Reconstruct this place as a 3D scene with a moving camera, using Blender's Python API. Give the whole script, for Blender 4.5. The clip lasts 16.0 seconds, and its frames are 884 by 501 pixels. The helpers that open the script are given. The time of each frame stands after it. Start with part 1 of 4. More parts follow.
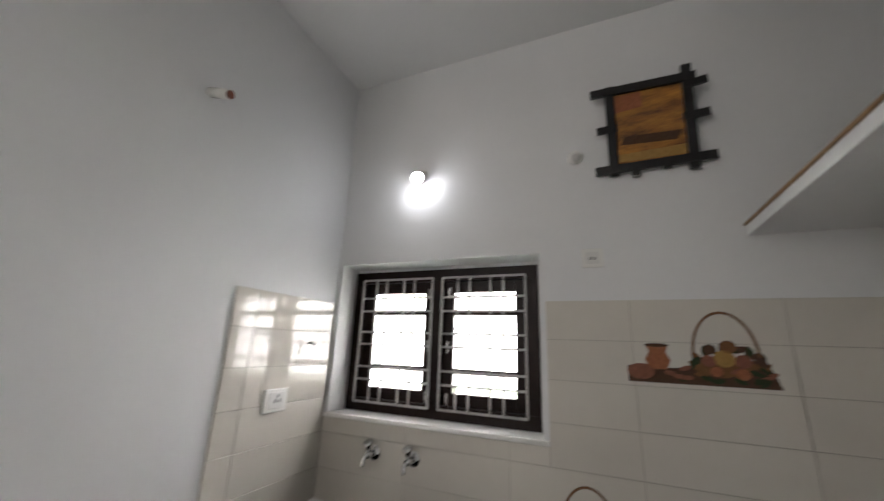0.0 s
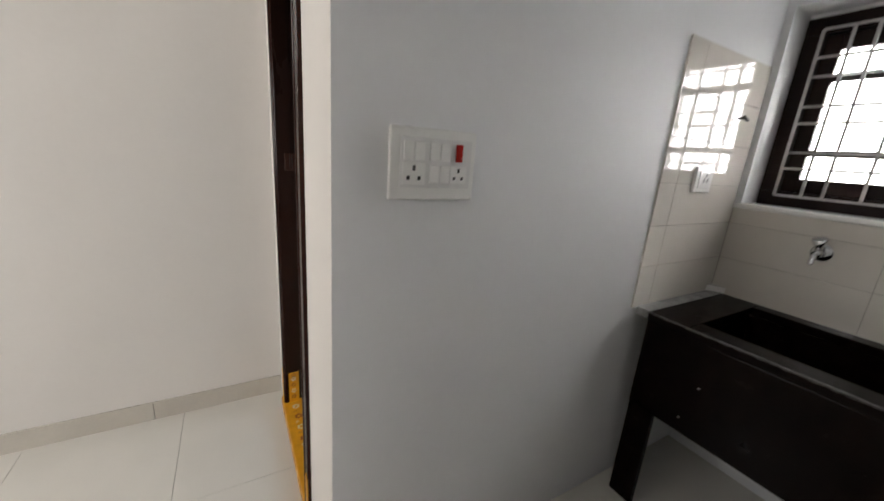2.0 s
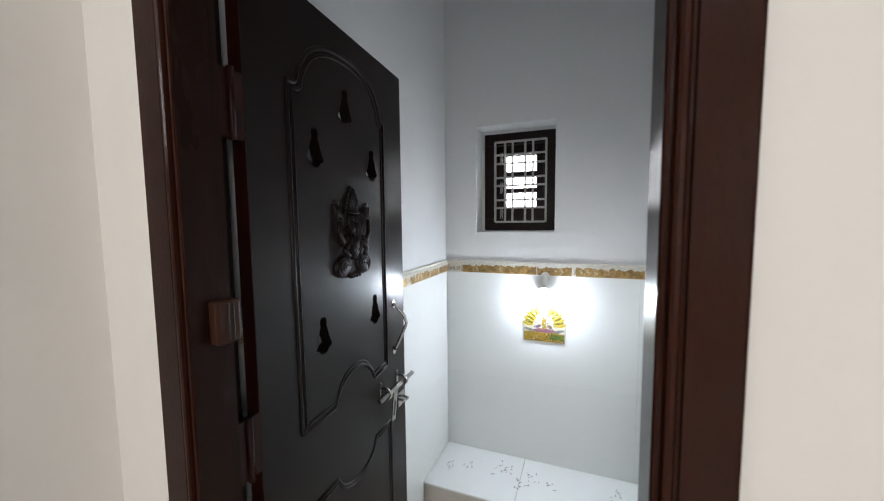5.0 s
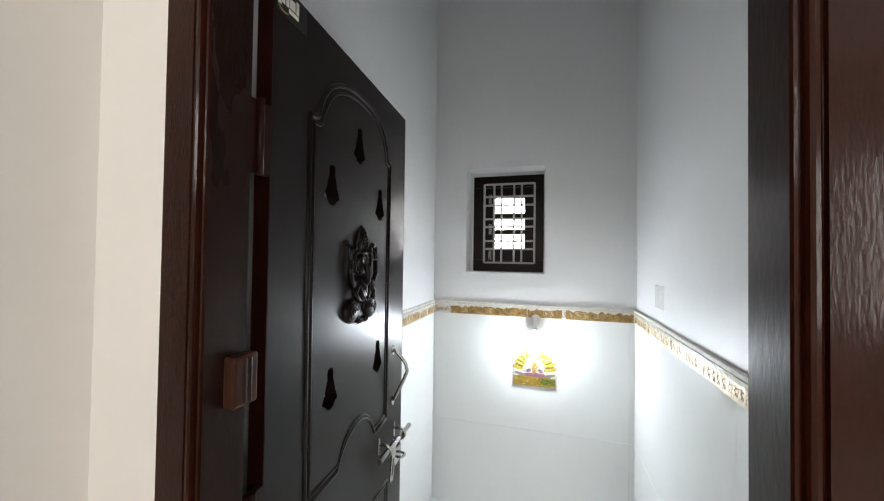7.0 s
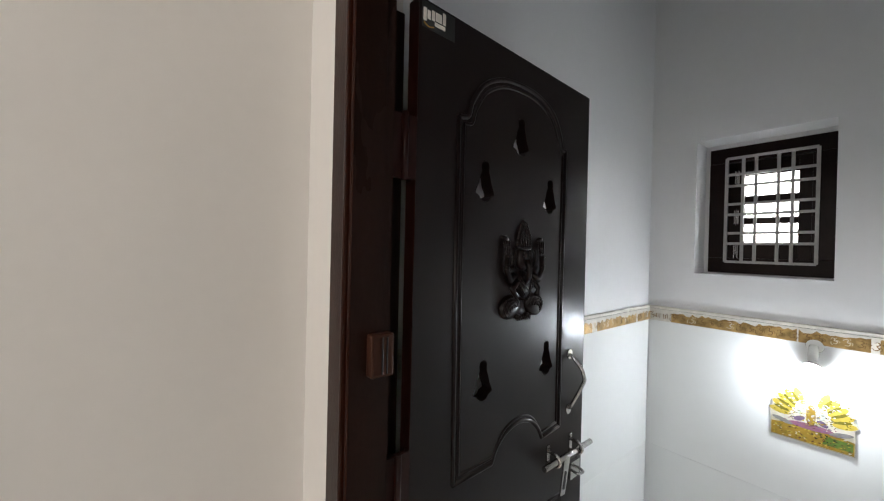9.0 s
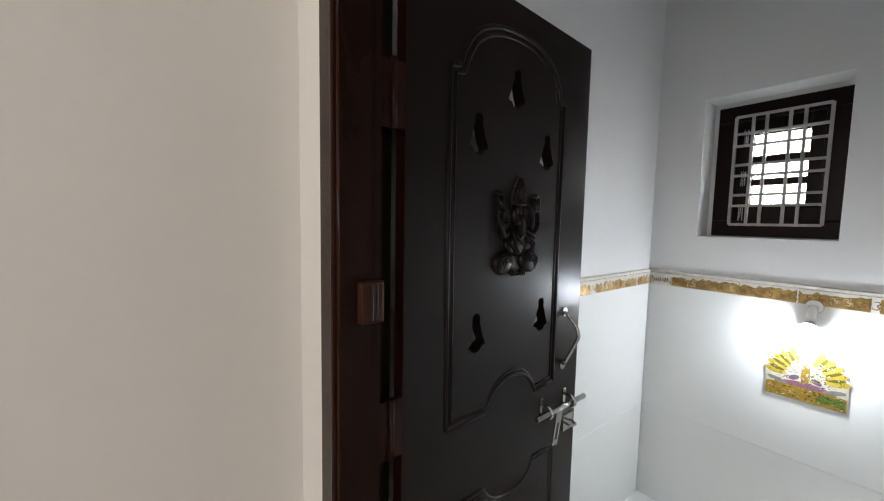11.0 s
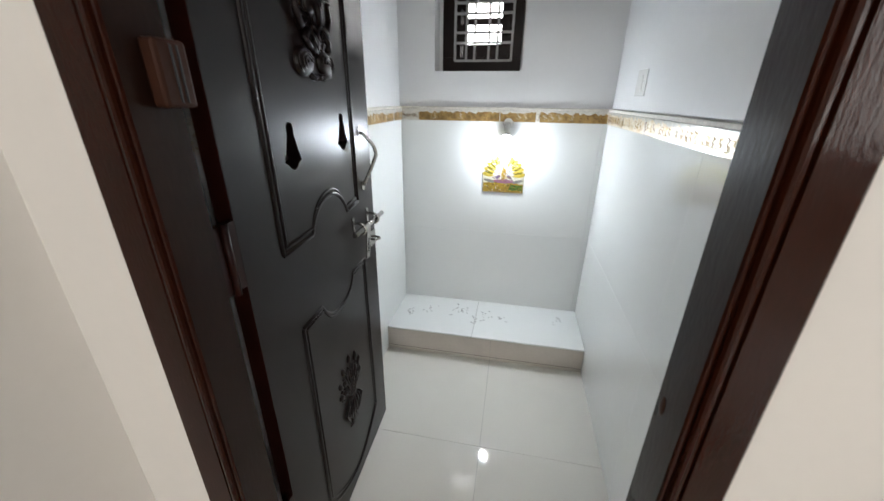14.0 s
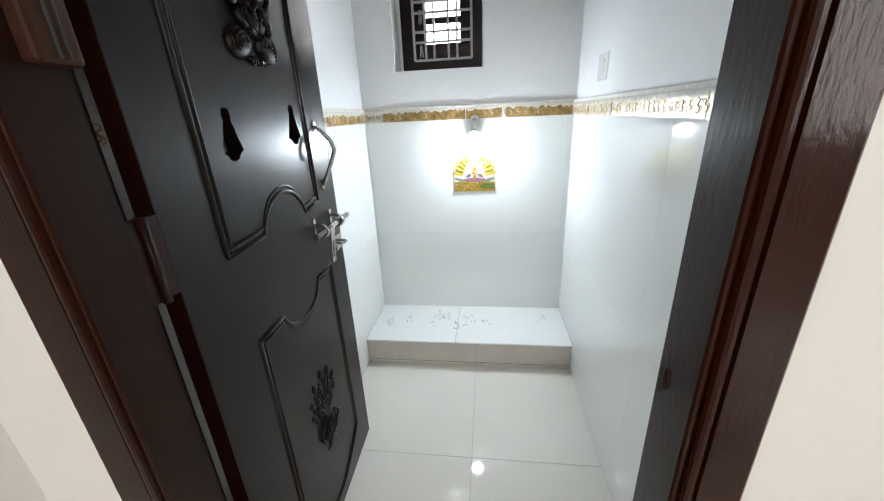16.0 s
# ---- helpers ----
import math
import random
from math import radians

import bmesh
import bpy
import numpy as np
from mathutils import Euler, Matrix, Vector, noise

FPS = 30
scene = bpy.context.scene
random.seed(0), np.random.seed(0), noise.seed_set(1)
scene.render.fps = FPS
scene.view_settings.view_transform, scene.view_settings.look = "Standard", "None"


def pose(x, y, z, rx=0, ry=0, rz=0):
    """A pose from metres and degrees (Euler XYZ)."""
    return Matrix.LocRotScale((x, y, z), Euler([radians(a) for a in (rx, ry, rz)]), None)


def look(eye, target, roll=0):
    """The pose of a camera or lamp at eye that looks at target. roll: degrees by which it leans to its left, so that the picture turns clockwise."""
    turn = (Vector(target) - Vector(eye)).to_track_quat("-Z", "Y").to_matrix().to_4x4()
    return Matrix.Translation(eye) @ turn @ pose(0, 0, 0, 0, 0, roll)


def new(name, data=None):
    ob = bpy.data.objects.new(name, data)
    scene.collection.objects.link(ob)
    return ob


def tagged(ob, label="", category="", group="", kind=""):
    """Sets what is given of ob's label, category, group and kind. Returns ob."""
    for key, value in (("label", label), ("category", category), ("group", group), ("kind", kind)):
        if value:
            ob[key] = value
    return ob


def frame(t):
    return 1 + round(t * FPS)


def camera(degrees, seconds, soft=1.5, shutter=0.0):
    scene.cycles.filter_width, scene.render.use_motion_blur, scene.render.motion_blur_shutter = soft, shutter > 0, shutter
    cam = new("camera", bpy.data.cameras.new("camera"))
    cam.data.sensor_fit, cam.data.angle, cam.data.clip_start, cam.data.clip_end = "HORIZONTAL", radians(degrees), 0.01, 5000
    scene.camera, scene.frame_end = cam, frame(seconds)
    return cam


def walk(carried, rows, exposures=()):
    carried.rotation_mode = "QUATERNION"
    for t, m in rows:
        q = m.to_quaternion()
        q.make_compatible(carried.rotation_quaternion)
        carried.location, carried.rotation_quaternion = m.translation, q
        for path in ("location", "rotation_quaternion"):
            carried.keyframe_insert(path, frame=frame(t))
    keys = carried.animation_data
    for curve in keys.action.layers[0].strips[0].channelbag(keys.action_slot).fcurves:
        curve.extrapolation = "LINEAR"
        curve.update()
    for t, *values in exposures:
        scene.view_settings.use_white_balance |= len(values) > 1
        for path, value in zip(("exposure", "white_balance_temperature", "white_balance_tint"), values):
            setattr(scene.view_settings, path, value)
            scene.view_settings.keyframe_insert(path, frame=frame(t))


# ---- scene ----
cam = camera(100.9, 16.0, soft=1.15, shutter=0.4)
PATH = [
    (0, (1.403, 0.149, 1.653), (0.626, 1.917, 2.17), 2.3),
    (0.5, (1.262, 0.041, 1.622), (0.018, 1.58, 1.91), 3.6),
    (1, (1.1, -0.069, 1.56), (-0.499, 1.13, 1.609), 2.9),
    (1.5, (0.901, -0.13, 1.501), (-0.688, 1.059, 1.257), 3.4),
    (2, (0.807, -0.189, 1.423), (-0.856, 0.796, 0.908), 4.4),
    (2.5, (0.541, -0.252, 1.363), (-1.081, 0.725, 0.718), 2.7),
    (3, (0.326, -0.346, 1.393), (-1.332, 0.664, 0.909), 0.4),
    (3.5, (0.075, -0.377, 1.429), (-1.396, 0.905, 0.991), -2.54),
    (4, (-0.16, -0.323, 1.441), (-1.406, 1.2, 1.083), -3.9),
    (4.2, (-0.227, -0.334, 1.457), (-1.421, 1.237, 1.13), -2.4),
    (4.5, (-0.323, -0.347, 1.473), (-1.343, 1.351, 1.2), -1.07),
    (4.7, (-0.381, -0.376, 1.49), (-1.212, 1.43, 1.276), -1.26),
    (7, (-0.588, -0.385, 1.517), (-1.15, 1.534, 1.554), 0.8),
    (7.5, (-0.507, -0.32, 1.504), (-1.759, 1.24, 1.467), 6.3),
    (8, (-0.47, -0.299, 1.514), (-1.981, 1.011, 1.507), 3.5),
    (8.5, (-0.465, -0.279, 1.521), (-2.027, 0.971, 1.534), 1.5),
    (11, (-0.438, -0.236, 1.477), (-2.021, 0.975, 1.32), 1.1),
    (11.5, (-0.442, -0.235, 1.438), (-2.005, 0.994, 1.224), 2.8),
    (12, (-0.41, -0.253, 1.408), (-1.945, 0.973, 1.031), 5.6),
    (12.5, (-0.443, -0.26, 1.37), (-1.857, 1.055, 0.849), 7.1),
    (13, (-0.477, -0.289, 1.352), (-1.576, 1.247, 0.692), 8.0),
    (13.5, (-0.544, -0.343, 1.323), (-1.213, 1.42, 0.659), 3.4),
    (14, (-0.607, -0.362, 1.309), (-0.954, 1.451, 0.539), 0.7),
    (14.5, (-0.602, -0.304, 1.247), (-0.801, 1.498, 0.403), 2.5),
    (15, (-0.593, -0.294, 1.224), (-0.791, 1.563, 0.508), -1.8),
    (15.5, (-0.594, -0.308, 1.229), (-0.79, 1.558, 0.538), -2.7),
    (16, (-0.59, -0.311, 1.232), (-0.836, 1.546, 0.531), -2.6),
]
walk(cam, [(t, look(eye, target, roll)) for t, eye, target, roll in PATH], [(0, 0.24, 6500, 12), (0.5, 0.20, 6480, 11), (1.0, 0.16, 6280, 10), (1.5, 0.04, 6420, 11), (2.5, 0.08, 6500, 12), (3.0, 0.04, 6400, 12), (4.0, -0.06, 6350, 11), (4.7, 0.08, 6350, 11), (7.0, 0.42, 6550, 10), (8.0, 0.12, 6600, 12), (11.0, -0.02, 6650, 12), (12.5, 0.0, 6600, 11), (13.0, -0.12, 6600, 11), (13.5, -0.05, 6600, 11), (14.5, 0.30, 6400, 9), (16.0, 0.46, 6350, 8)])

# world: pale overcast sky
world = bpy.data.worlds.new("world")
scene.world = world
world.use_nodes = True
wn = world.node_tree.nodes
sky = wn.new("ShaderNodeTexSky")
sky.sky_type = "NISHITA"
sky.sun_disc = False
sky.sun_elevation, sky.sun_rotation = radians(50), radians(200)
wn["Background"].inputs["Strength"].default_value = 0.12
world.node_tree.links.new(sky.outputs[0], wn["Background"].inputs["Color"])
sun = new("sun", bpy.data.lights.new("sun", "SUN"))
sun.data.energy, sun.data.angle = 1.0, radians(12)
sun.matrix_world = look((0, 0, 8), (0.6, 1.9, 4.5))

KITCHEN_SKY, POOJA_SKY, KITCHEN_BULB, POOJA_BULB = 17.0, 18.0, 85.0, 550.0


def daylight(name, w, h, energy, colour, eye, target):
    """The sky's light in the opening of a window that is out of view."""
    lamp = new(name, bpy.data.lights.new(name, "AREA"))
    lamp.data.shape, lamp.data.size, lamp.data.size_y = "RECTANGLE", w, h
    lamp.data.energy, lamp.data.color = energy, colour
    lamp.matrix_world = look(eye, target)


daylight("hall_east_window_daylight", 1.1, 1.5, 46.0, (1.0, 0.985, 0.955), (2.57, -3.35, 1.70), (0.0, -3.35, 1.70))
daylight("hall_south_window_daylight", 0.85, 0.85, 26.0, (1.0, 0.985, 0.955), (-0.70, -4.02, 2.70), (-0.70, 0.0, 2.70))


# ---------------------------------------------------------------- materials
def mat(name, col, rough=0.5, metal=0.0, var=0.06, scale=5.0, bump=0.0, bscale=80.0, coat=0.0, col2=None, stretch=(1, 1, 1), island=0.0, rvar=0.0, spec=0.5):
    m = bpy.data.materials.new(name)
    m.use_nodes = True
    nt = m.node_tree
    b = nt.nodes["Principled BSDF"]
    geo = nt.nodes.new("ShaderNodeNewGeometry")
    mp = nt.nodes.new("ShaderNodeMapping")
    mp.inputs["Scale"].default_value = stretch
    nt.links.new(geo.outputs["Position"], mp.inputs["Vector"])
    big = nt.nodes.new("ShaderNodeTexNoise")
    big.inputs["Scale"].default_value, big.inputs["Detail"].default_value = scale, 4
    fine = nt.nodes.new("ShaderNodeTexNoise")
    fine.inputs["Scale"].default_value, fine.inputs["Detail"].default_value = bscale, 5
    for n in (big, fine):
        nt.links.new(mp.outputs[0], n.inputs["Vector"])
    add = nt.nodes.new("ShaderNodeMath")
    add.operation = "MULTIPLY_ADD"
    add.inputs[1].default_value = 0.35
    nt.links.new(fine.outputs["Fac"], add.inputs[0])
    nt.links.new(big.outputs["Fac"], add.inputs[2])
    ramp = nt.nodes.new("ShaderNodeValToRGB")
    ramp.color_ramp.elements[0].position, ramp.color_ramp.elements[1].position = 0.45, 0.9
    low = col2 or [c * (1 - var * 2.2) for c in col]
    ramp.color_ramp.elements[0].color = (*low, 1)
    ramp.color_ramp.elements[1].color = (*col, 1)
    nt.links.new(add.outputs[0], ramp.inputs[0])
    out = ramp.outputs[0]
    if island:
        info = nt.nodes.new("ShaderNodeObjectInfo")
        hsv = nt.nodes.new("ShaderNodeHueSaturation")
        mr = nt.nodes.new("ShaderNodeMapRange")
        mr.inputs["To Min"].default_value, mr.inputs["To Max"].default_value = 1 - island, 1 + island
        nt.links.new(info.outputs["Random"], mr.inputs["Value"])
        nt.links.new(mr.outputs[0], hsv.inputs["Value"])
        nt.links.new(out, hsv.inputs["Color"])
        out = hsv.outputs[0]
    nt.links.new(out, b.inputs["Base Color"])
    b.inputs["Roughness"].default_value = rough
    b.inputs["Metallic"].default_value = metal
    b.inputs["Coat Weight"].default_value = coat
    b.inputs["Coat Roughness"].default_value = 0.08
    b.inputs["Specular IOR Level"].default_value = spec
    if rvar:
        rr = nt.nodes.new("ShaderNodeMapRange")
        rr.inputs["From Min"].default_value, rr.inputs["From Max"].default_value = 0.3, 0.7
        rr.inputs["To Min"].default_value, rr.inputs["To Max"].default_value = max(rough - rvar, 0.02), rough + rvar
        nt.links.new(big.outputs["Fac"], rr.inputs["Value"])
        nt.links.new(rr.outputs[0], b.inputs["Roughness"])
    if bump:
        bp = nt.nodes.new("ShaderNodeBump")
        bp.inputs["Strength"].default_value, bp.inputs["Distance"].default_value = bump, 0.004
        nt.links.new(add.outputs[0], bp.inputs["Height"])
        nt.links.new(bp.outputs[0], b.inputs["Normal"])
        if coat:
            nt.links.new(bp.outputs[0], b.inputs["Coat Normal"])
    return m


def glow(name, col, strength):
    m = bpy.data.materials.new(name)
    m.use_nodes = True
    b = m.node_tree.nodes["Principled BSDF"]
    b.inputs["Base Color"].default_value = (*col, 1)
    b.inputs["Emission Color"].default_value = (*col, 1)
    b.inputs["Emission Strength"].default_value = strength
    return m


CREAM = mat("cream_emulsion", (0.78, 0.745, 0.70), 0.55, var=0.02, scale=1.6, bump=0.12, bscale=45)
WHITE = mat("white_emulsion", (0.76, 0.76, 0.765), 0.5, var=0.02, scale=1.8, bump=0.14, bscale=40)
SHRINE_WHITE = mat("shrine_white_emulsion", (0.80, 0.80, 0.80), 0.5, var=0.02, scale=1.8, bump=0.14, bscale=40)
CEIL = mat("ceiling_white", (0.78, 0.78, 0.78), 0.7, var=0.02, scale=2, bump=0.1, bscale=50)
FLOOR = mat("ivory_vitrified_tile", (0.76, 0.73, 0.665), 0.05, var=0.025, scale=3, bscale=120, rvar=0.02, island=0.015)
POOJA_TILE = mat("white_glazed_tile", (0.80, 0.81, 0.795), 0.045, var=0.015, scale=2, bscale=30, bump=0.006, island=0.012)
GROUT = mat("grey_grout", (0.58, 0.56, 0.52), 0.8, var=0.15, scale=20)
WALL_GROUT = mat("beige_wall_grout", (0.40, 0.36, 0.31), 0.8, var=0.15, scale=20)
KITCHEN_TILE = mat("ivory_glazed_wall_tile", (0.66, 0.62, 0.56), 0.045, var=0.02, scale=4, bscale=25, bump=0.008, island=0.015)
SKIRT = mat("beige_skirting_tile", (0.64, 0.595, 0.52), 0.18, var=0.05, scale=6, island=0.02)
RISER = mat("beige_riser_tile", (0.62, 0.56, 0.50), 0.2, var=0.07, scale=5, island=0.02)
GRANITE = mat("black_granite", (0.0075, 0.0040, 0.0030), 0.22, var=0.3, scale=14, bscale=220, col2=(0.0026, 0.0014, 0.0011), rvar=0.06, spec=0.06)
GRANITE_EDGE = mat("worn_granite_edge", (0.05, 0.042, 0.036), 0.5, var=0.3, scale=40, bump=0.3)
LEAF = mat("dark_umber_enamel", (0.0080, 0.0036, 0.0028), 0.33, var=0.15, scale=3.5, bscale=300, bump=0.09, stretch=(1, 1, 0.35), rvar=0.05, spec=0.22)
FRAME = mat("red_brown_painted_wood", (0.031, 0.0066, 0.0028), 0.22, var=0.2, scale=9, bscale=330, bump=0.24, stretch=(1, 1, 0.2), rvar=0.05, spec=0.05, coat=0.30)
REBATE = mat("dark_umber_rebate", (0.0200, 0.0080, 0.0050), 0.30, var=0.2, scale=8, bscale=160, bump=0.25, stretch=(1, 1, 0.3), rvar=0.05, spec=0.13)
LEAF_EDGE = mat("dark_red_edge_paint", (0.024, 0.0055, 0.0034), 0.3, var=0.2, scale=12, bscale=120, bump=0.15, spec=0.2)
WINDOW_WOOD = mat("dark_window_wood", (0.018, 0.0085, 0.0068), 0.36, var=0.2, scale=8, bscale=90, bump=0.1, spec=0.12)
GRILLE = mat("white_grille_paint", (0.44, 0.425, 0.41), 0.45, var=0.12, scale=30, bump=0.1)
STEEL = mat("brushed_steel", (0.46, 0.445, 0.43), 0.24, metal=1.0, var=0.06, scale=40, bump=0.05)
CHROME = mat("chrome", (0.72, 0.72, 0.73), 0.12, metal=1.0, var=0.03, scale=30)
PLASTIC = mat("white_plastic", (0.82, 0.81, 0.78), 0.12, var=0.015, scale=20)
PLASTIC_GREY = mat("ivory_plastic_keys", (0.74, 0.73, 0.71), 0.25, var=0.02, scale=20)
RED = mat("red_indicator", (0.45, 0.02, 0.015), 0.2, var=0.1, scale=40)
BLACK = mat("black_plastic", (0.015, 0.014, 0.014), 0.4, var=0.2, scale=40)
YELLOW = mat("turmeric_yellow_paint", (0.74, 0.33, 0.008), 0.42, var=0.14, scale=18, bump=0.35, bscale=70)
MAROON = mat("maroon_paint", (0.22, 0.02, 0.02), 0.45, var=0.1, scale=40)
CHALK = mat("white_paint_mark", (0.78, 0.74, 0.66), 0.6, var=0.1, scale=50)
GOLD = mat("gold_border_foil", (0.55, 0.35, 0.13), 0.32, metal=0.5, var=0.28, scale=30, bump=0.5, bscale=70)
PALE_GOLD = mat("milky_pale_gold", (0.58, 0.43, 0.21), 0.34, metal=0.25, var=0.2, scale=45, bump=0.6, bscale=90, col2=(0.74, 0.69, 0.60))
GOLD_DARK = mat("dark_gold_relief", (0.28, 0.16, 0.06), 0.32, metal=0.6, var=0.2, scale=60, bump=0.2)
FILM = mat("milky_film", (0.80, 0.77, 0.70), 0.15, var=0.08, scale=40, bump=0.6, bscale=60)
CEMENT = mat("grey_cement", (0.40, 0.39, 0.38), 0.8, var=0.2, scale=20, bump=0.4)
DIRT = mat("grey_grit", (0.18, 0.15, 0.12), 0.9, var=0.3, scale=80)
BLOCK = mat("brown_block", (0.045, 0.017, 0.010), 0.5, var=0.1, scale=30, spec=0.12)
PLY = mat("raw_ply_edge", (0.36, 0.22, 0.10), 0.6, var=0.2, scale=25, bump=0.2)
PIPE_END = mat("rust_orange_plastic", (0.20, 0.05, 0.02), 0.5, var=0.2, scale=60)
ART_BLACK = mat("black_lacquer", (0.012, 0.011, 0.011), 0.35, var=0.2, scale=30)
ART = mat("amber_print", (0.55, 0.24, 0.05), 0.10, var=0.3, scale=9, col2=(0.10, 0.05, 0.03), stretch=(0.6, 1, 2.2))
PAINT = {n: mat("print_" + n, c, 0.2, var=0.12, scale=60) for n, c in dict(
    yellow=(0.50, 0.38, 0.06), olive=(0.16, 0.14, 0.02), pink=(0.27, 0.12, 0.17), purple=(0.17, 0.12, 0.20), grey=(0.22, 0.21, 0.20), green=(0.10, 0.17, 0.03), gold=(0.32, 0.20, 0.03),
    cyan=(0.42, 0.50, 0.46), ivory=(0.64, 0.60, 0.50), terracotta=(0.36, 0.13, 0.06), leaf=(0.035, 0.045, 0.018), dark=(0.09, 0.045, 0.025),
    fruit=(0.42, 0.24, 0.07), wicker=(0.20, 0.09, 0.035), rose=(0.26, 0.10, 0.06)).items()}
SKY_K = glow("overcast_daylight", (1.0, 0.985, 0.975), KITCHEN_SKY)
GREEN_K = glow("far_pale_greenery", (0.84, 0.96, 0.74), 1.25)
SKY_P = glow("overcast_daylight_north", (0.97, 0.985, 1.0), POOJA_SKY)
BULB_K = glow("lit_bulb_kitchen", (0.95, 0.97, 1.0), KITCHEN_BULB)
BULB_P = glow("lit_bulb_shrine", (0.87, 0.96, 1.05), POOJA_BULB)
GLASS = bpy.data.materials.new("clear_glass")
GLASS.use_nodes = True
gb = GLASS.node_tree.nodes["Principled BSDF"]
gb.inputs["Transmission Weight"].default_value, gb.inputs["Roughness"].default_value, gb.inputs["IOR"].default_value = 1.0, 0.02, 1.45


# ---------------------------------------------------------------- mesh helpers
def box(bm, x0, x1, y0, y1, z0, z1, bevel=0.0):
    v = [bm.verts.new((x, y, z)) for z in (z0, z1) for y in (y0, y1) for x in (x0, x1)]
    fs = [bm.faces.new([v[i] for i in q]) for q in ((0, 2, 3, 1), (4, 5, 7, 6), (0, 1, 5, 4), (1, 3, 7, 5), (3, 2, 6, 7), (2, 0, 4, 6))]
    if bevel:
        es = list({e for f in fs for e in f.edges})
        bmesh.ops.bevel(bm, geom=es, offset=bevel, segments=2, profile=0.5, affect="EDGES")
    return bm


def boxes(*bs, bevel=0.0):
    bm = bmesh.new()
    for b in bs:
        box(bm, *b, bevel=bevel)
    return bm


def tube(bm, pts, r, seg=10, cap=True):
    """A round bar along a line of points, r a number or one per point."""
    pts = [Vector(p) for p in pts]
    rs = r if isinstance(r, (list, tuple)) else [r] * len(pts)
    rings, up = [], None
    for i, p in enumerate(pts):
        d = (pts[min(i + 1, len(pts) - 1)] - pts[max(i - 1, 0)]).normalized()
        if up is None:
            up = d.orthogonal().normalized()
        up = (up - d * up.dot(d)).normalized()
        side = d.cross(up)
        rings.append([bm.verts.new(p + (up * math.cos(a) + side * math.sin(a)) * rs[i]) for a in (2 * math.pi * k / seg for k in range(seg))])
    for a, b in zip(rings, rings[1:]):
        for k in range(seg):
            bm.faces.new((a[k], a[(k + 1) % seg], b[(k + 1) % seg], b[k])).smooth = True
    if cap:
        bm.faces.new(rings[0][::-1])
        bm.faces.new(rings[-1])
    return bm


def prism(bm, poly, m, depth):
    """A flat outline (a list of 2D points, counterclockwise) pushed out by depth along the local z of m."""
    a = [bm.verts.new(m @ Vector((x, y, 0))) for x, y in poly]
    b = [bm.verts.new(m @ Vector((x, y, depth))) for x, y in poly]
    n = len(poly)
    bm.faces.new(a[::-1])
    bm.faces.new(b)
    for i in range(n):
        bm.faces.new((a[i], a[(i + 1) % n], b[(i + 1) % n], b[i]))
    return bm


def ball(bm, c, r, seg=14, rings=8):
    """An ellipsoid with half axes r at c."""
    bmesh.ops.create_uvsphere(bm, u_segments=seg, v_segments=rings, radius=1, matrix=Matrix.Translation(c) @ Matrix.Diagonal((*r, 1)))
    for f in bm.faces:
        f.smooth = True
    return bm


def mesh_of(name, bm, material):
    bmesh.ops.recalc_face_normals(bm, faces=bm.faces)
    me = bpy.data.meshes.new(name)
    bm.to_mesh(me)
    bm.free()
    me.materials.append(material)
    return me


def part(name, bm, material, parent, label=""):
    ob = new(name, mesh_of(name, bm, material))
    ob.parent = parent
    if parent is not None:
        ob.matrix_parent_inverse = parent.matrix_world.inverted()
    return tagged(ob, label)


def structure(name, bm, material, label):
    return tagged(new(name, mesh_of(name, bm, material)), label, name.split("_")[0], kind="structure")


def thing(name, at, label, category, group="", kind=""):
    ob = new(name)
    ob.empty_display_size = 0.05
    ob.matrix_world = Matrix.Translation(at)
    bpy.context.view_layer.update()
    return tagged(ob, label, category, group, kind)


def smooth(pts, n=8):
    """A rounded line through 2D or 3D points (Catmull-Rom)."""
    p = [Vector(q) for q in pts]
    p = [p[0]] + p + [p[-1]]
    out = []
    for a, b, c, d in zip(p, p[1:], p[2:], p[3:]):
        for k in range(n):
            t = k / n
            out.append(0.5 * ((2 * b) + (c - a) * t + (2 * a - 5 * b + 4 * c - d) * t * t + (3 * b - a - 3 * c + d) * t ** 3))
    return out + [p[-1]]


# ---------------------------------------------------------------- plan
WX, DX0, DX1 = -1.25, -1.11, -0.325       # west wall, outer edges of the shrine door's frame
PX0, PX1, PY = -1.22, -0.175, 1.634       # tiled faces of the shrine
KY, EX, SY, H = 1.845, 2.55, -4.0, 3.32   # kitchen's window wall, east wall, south wall, ceiling
WT = 0.15

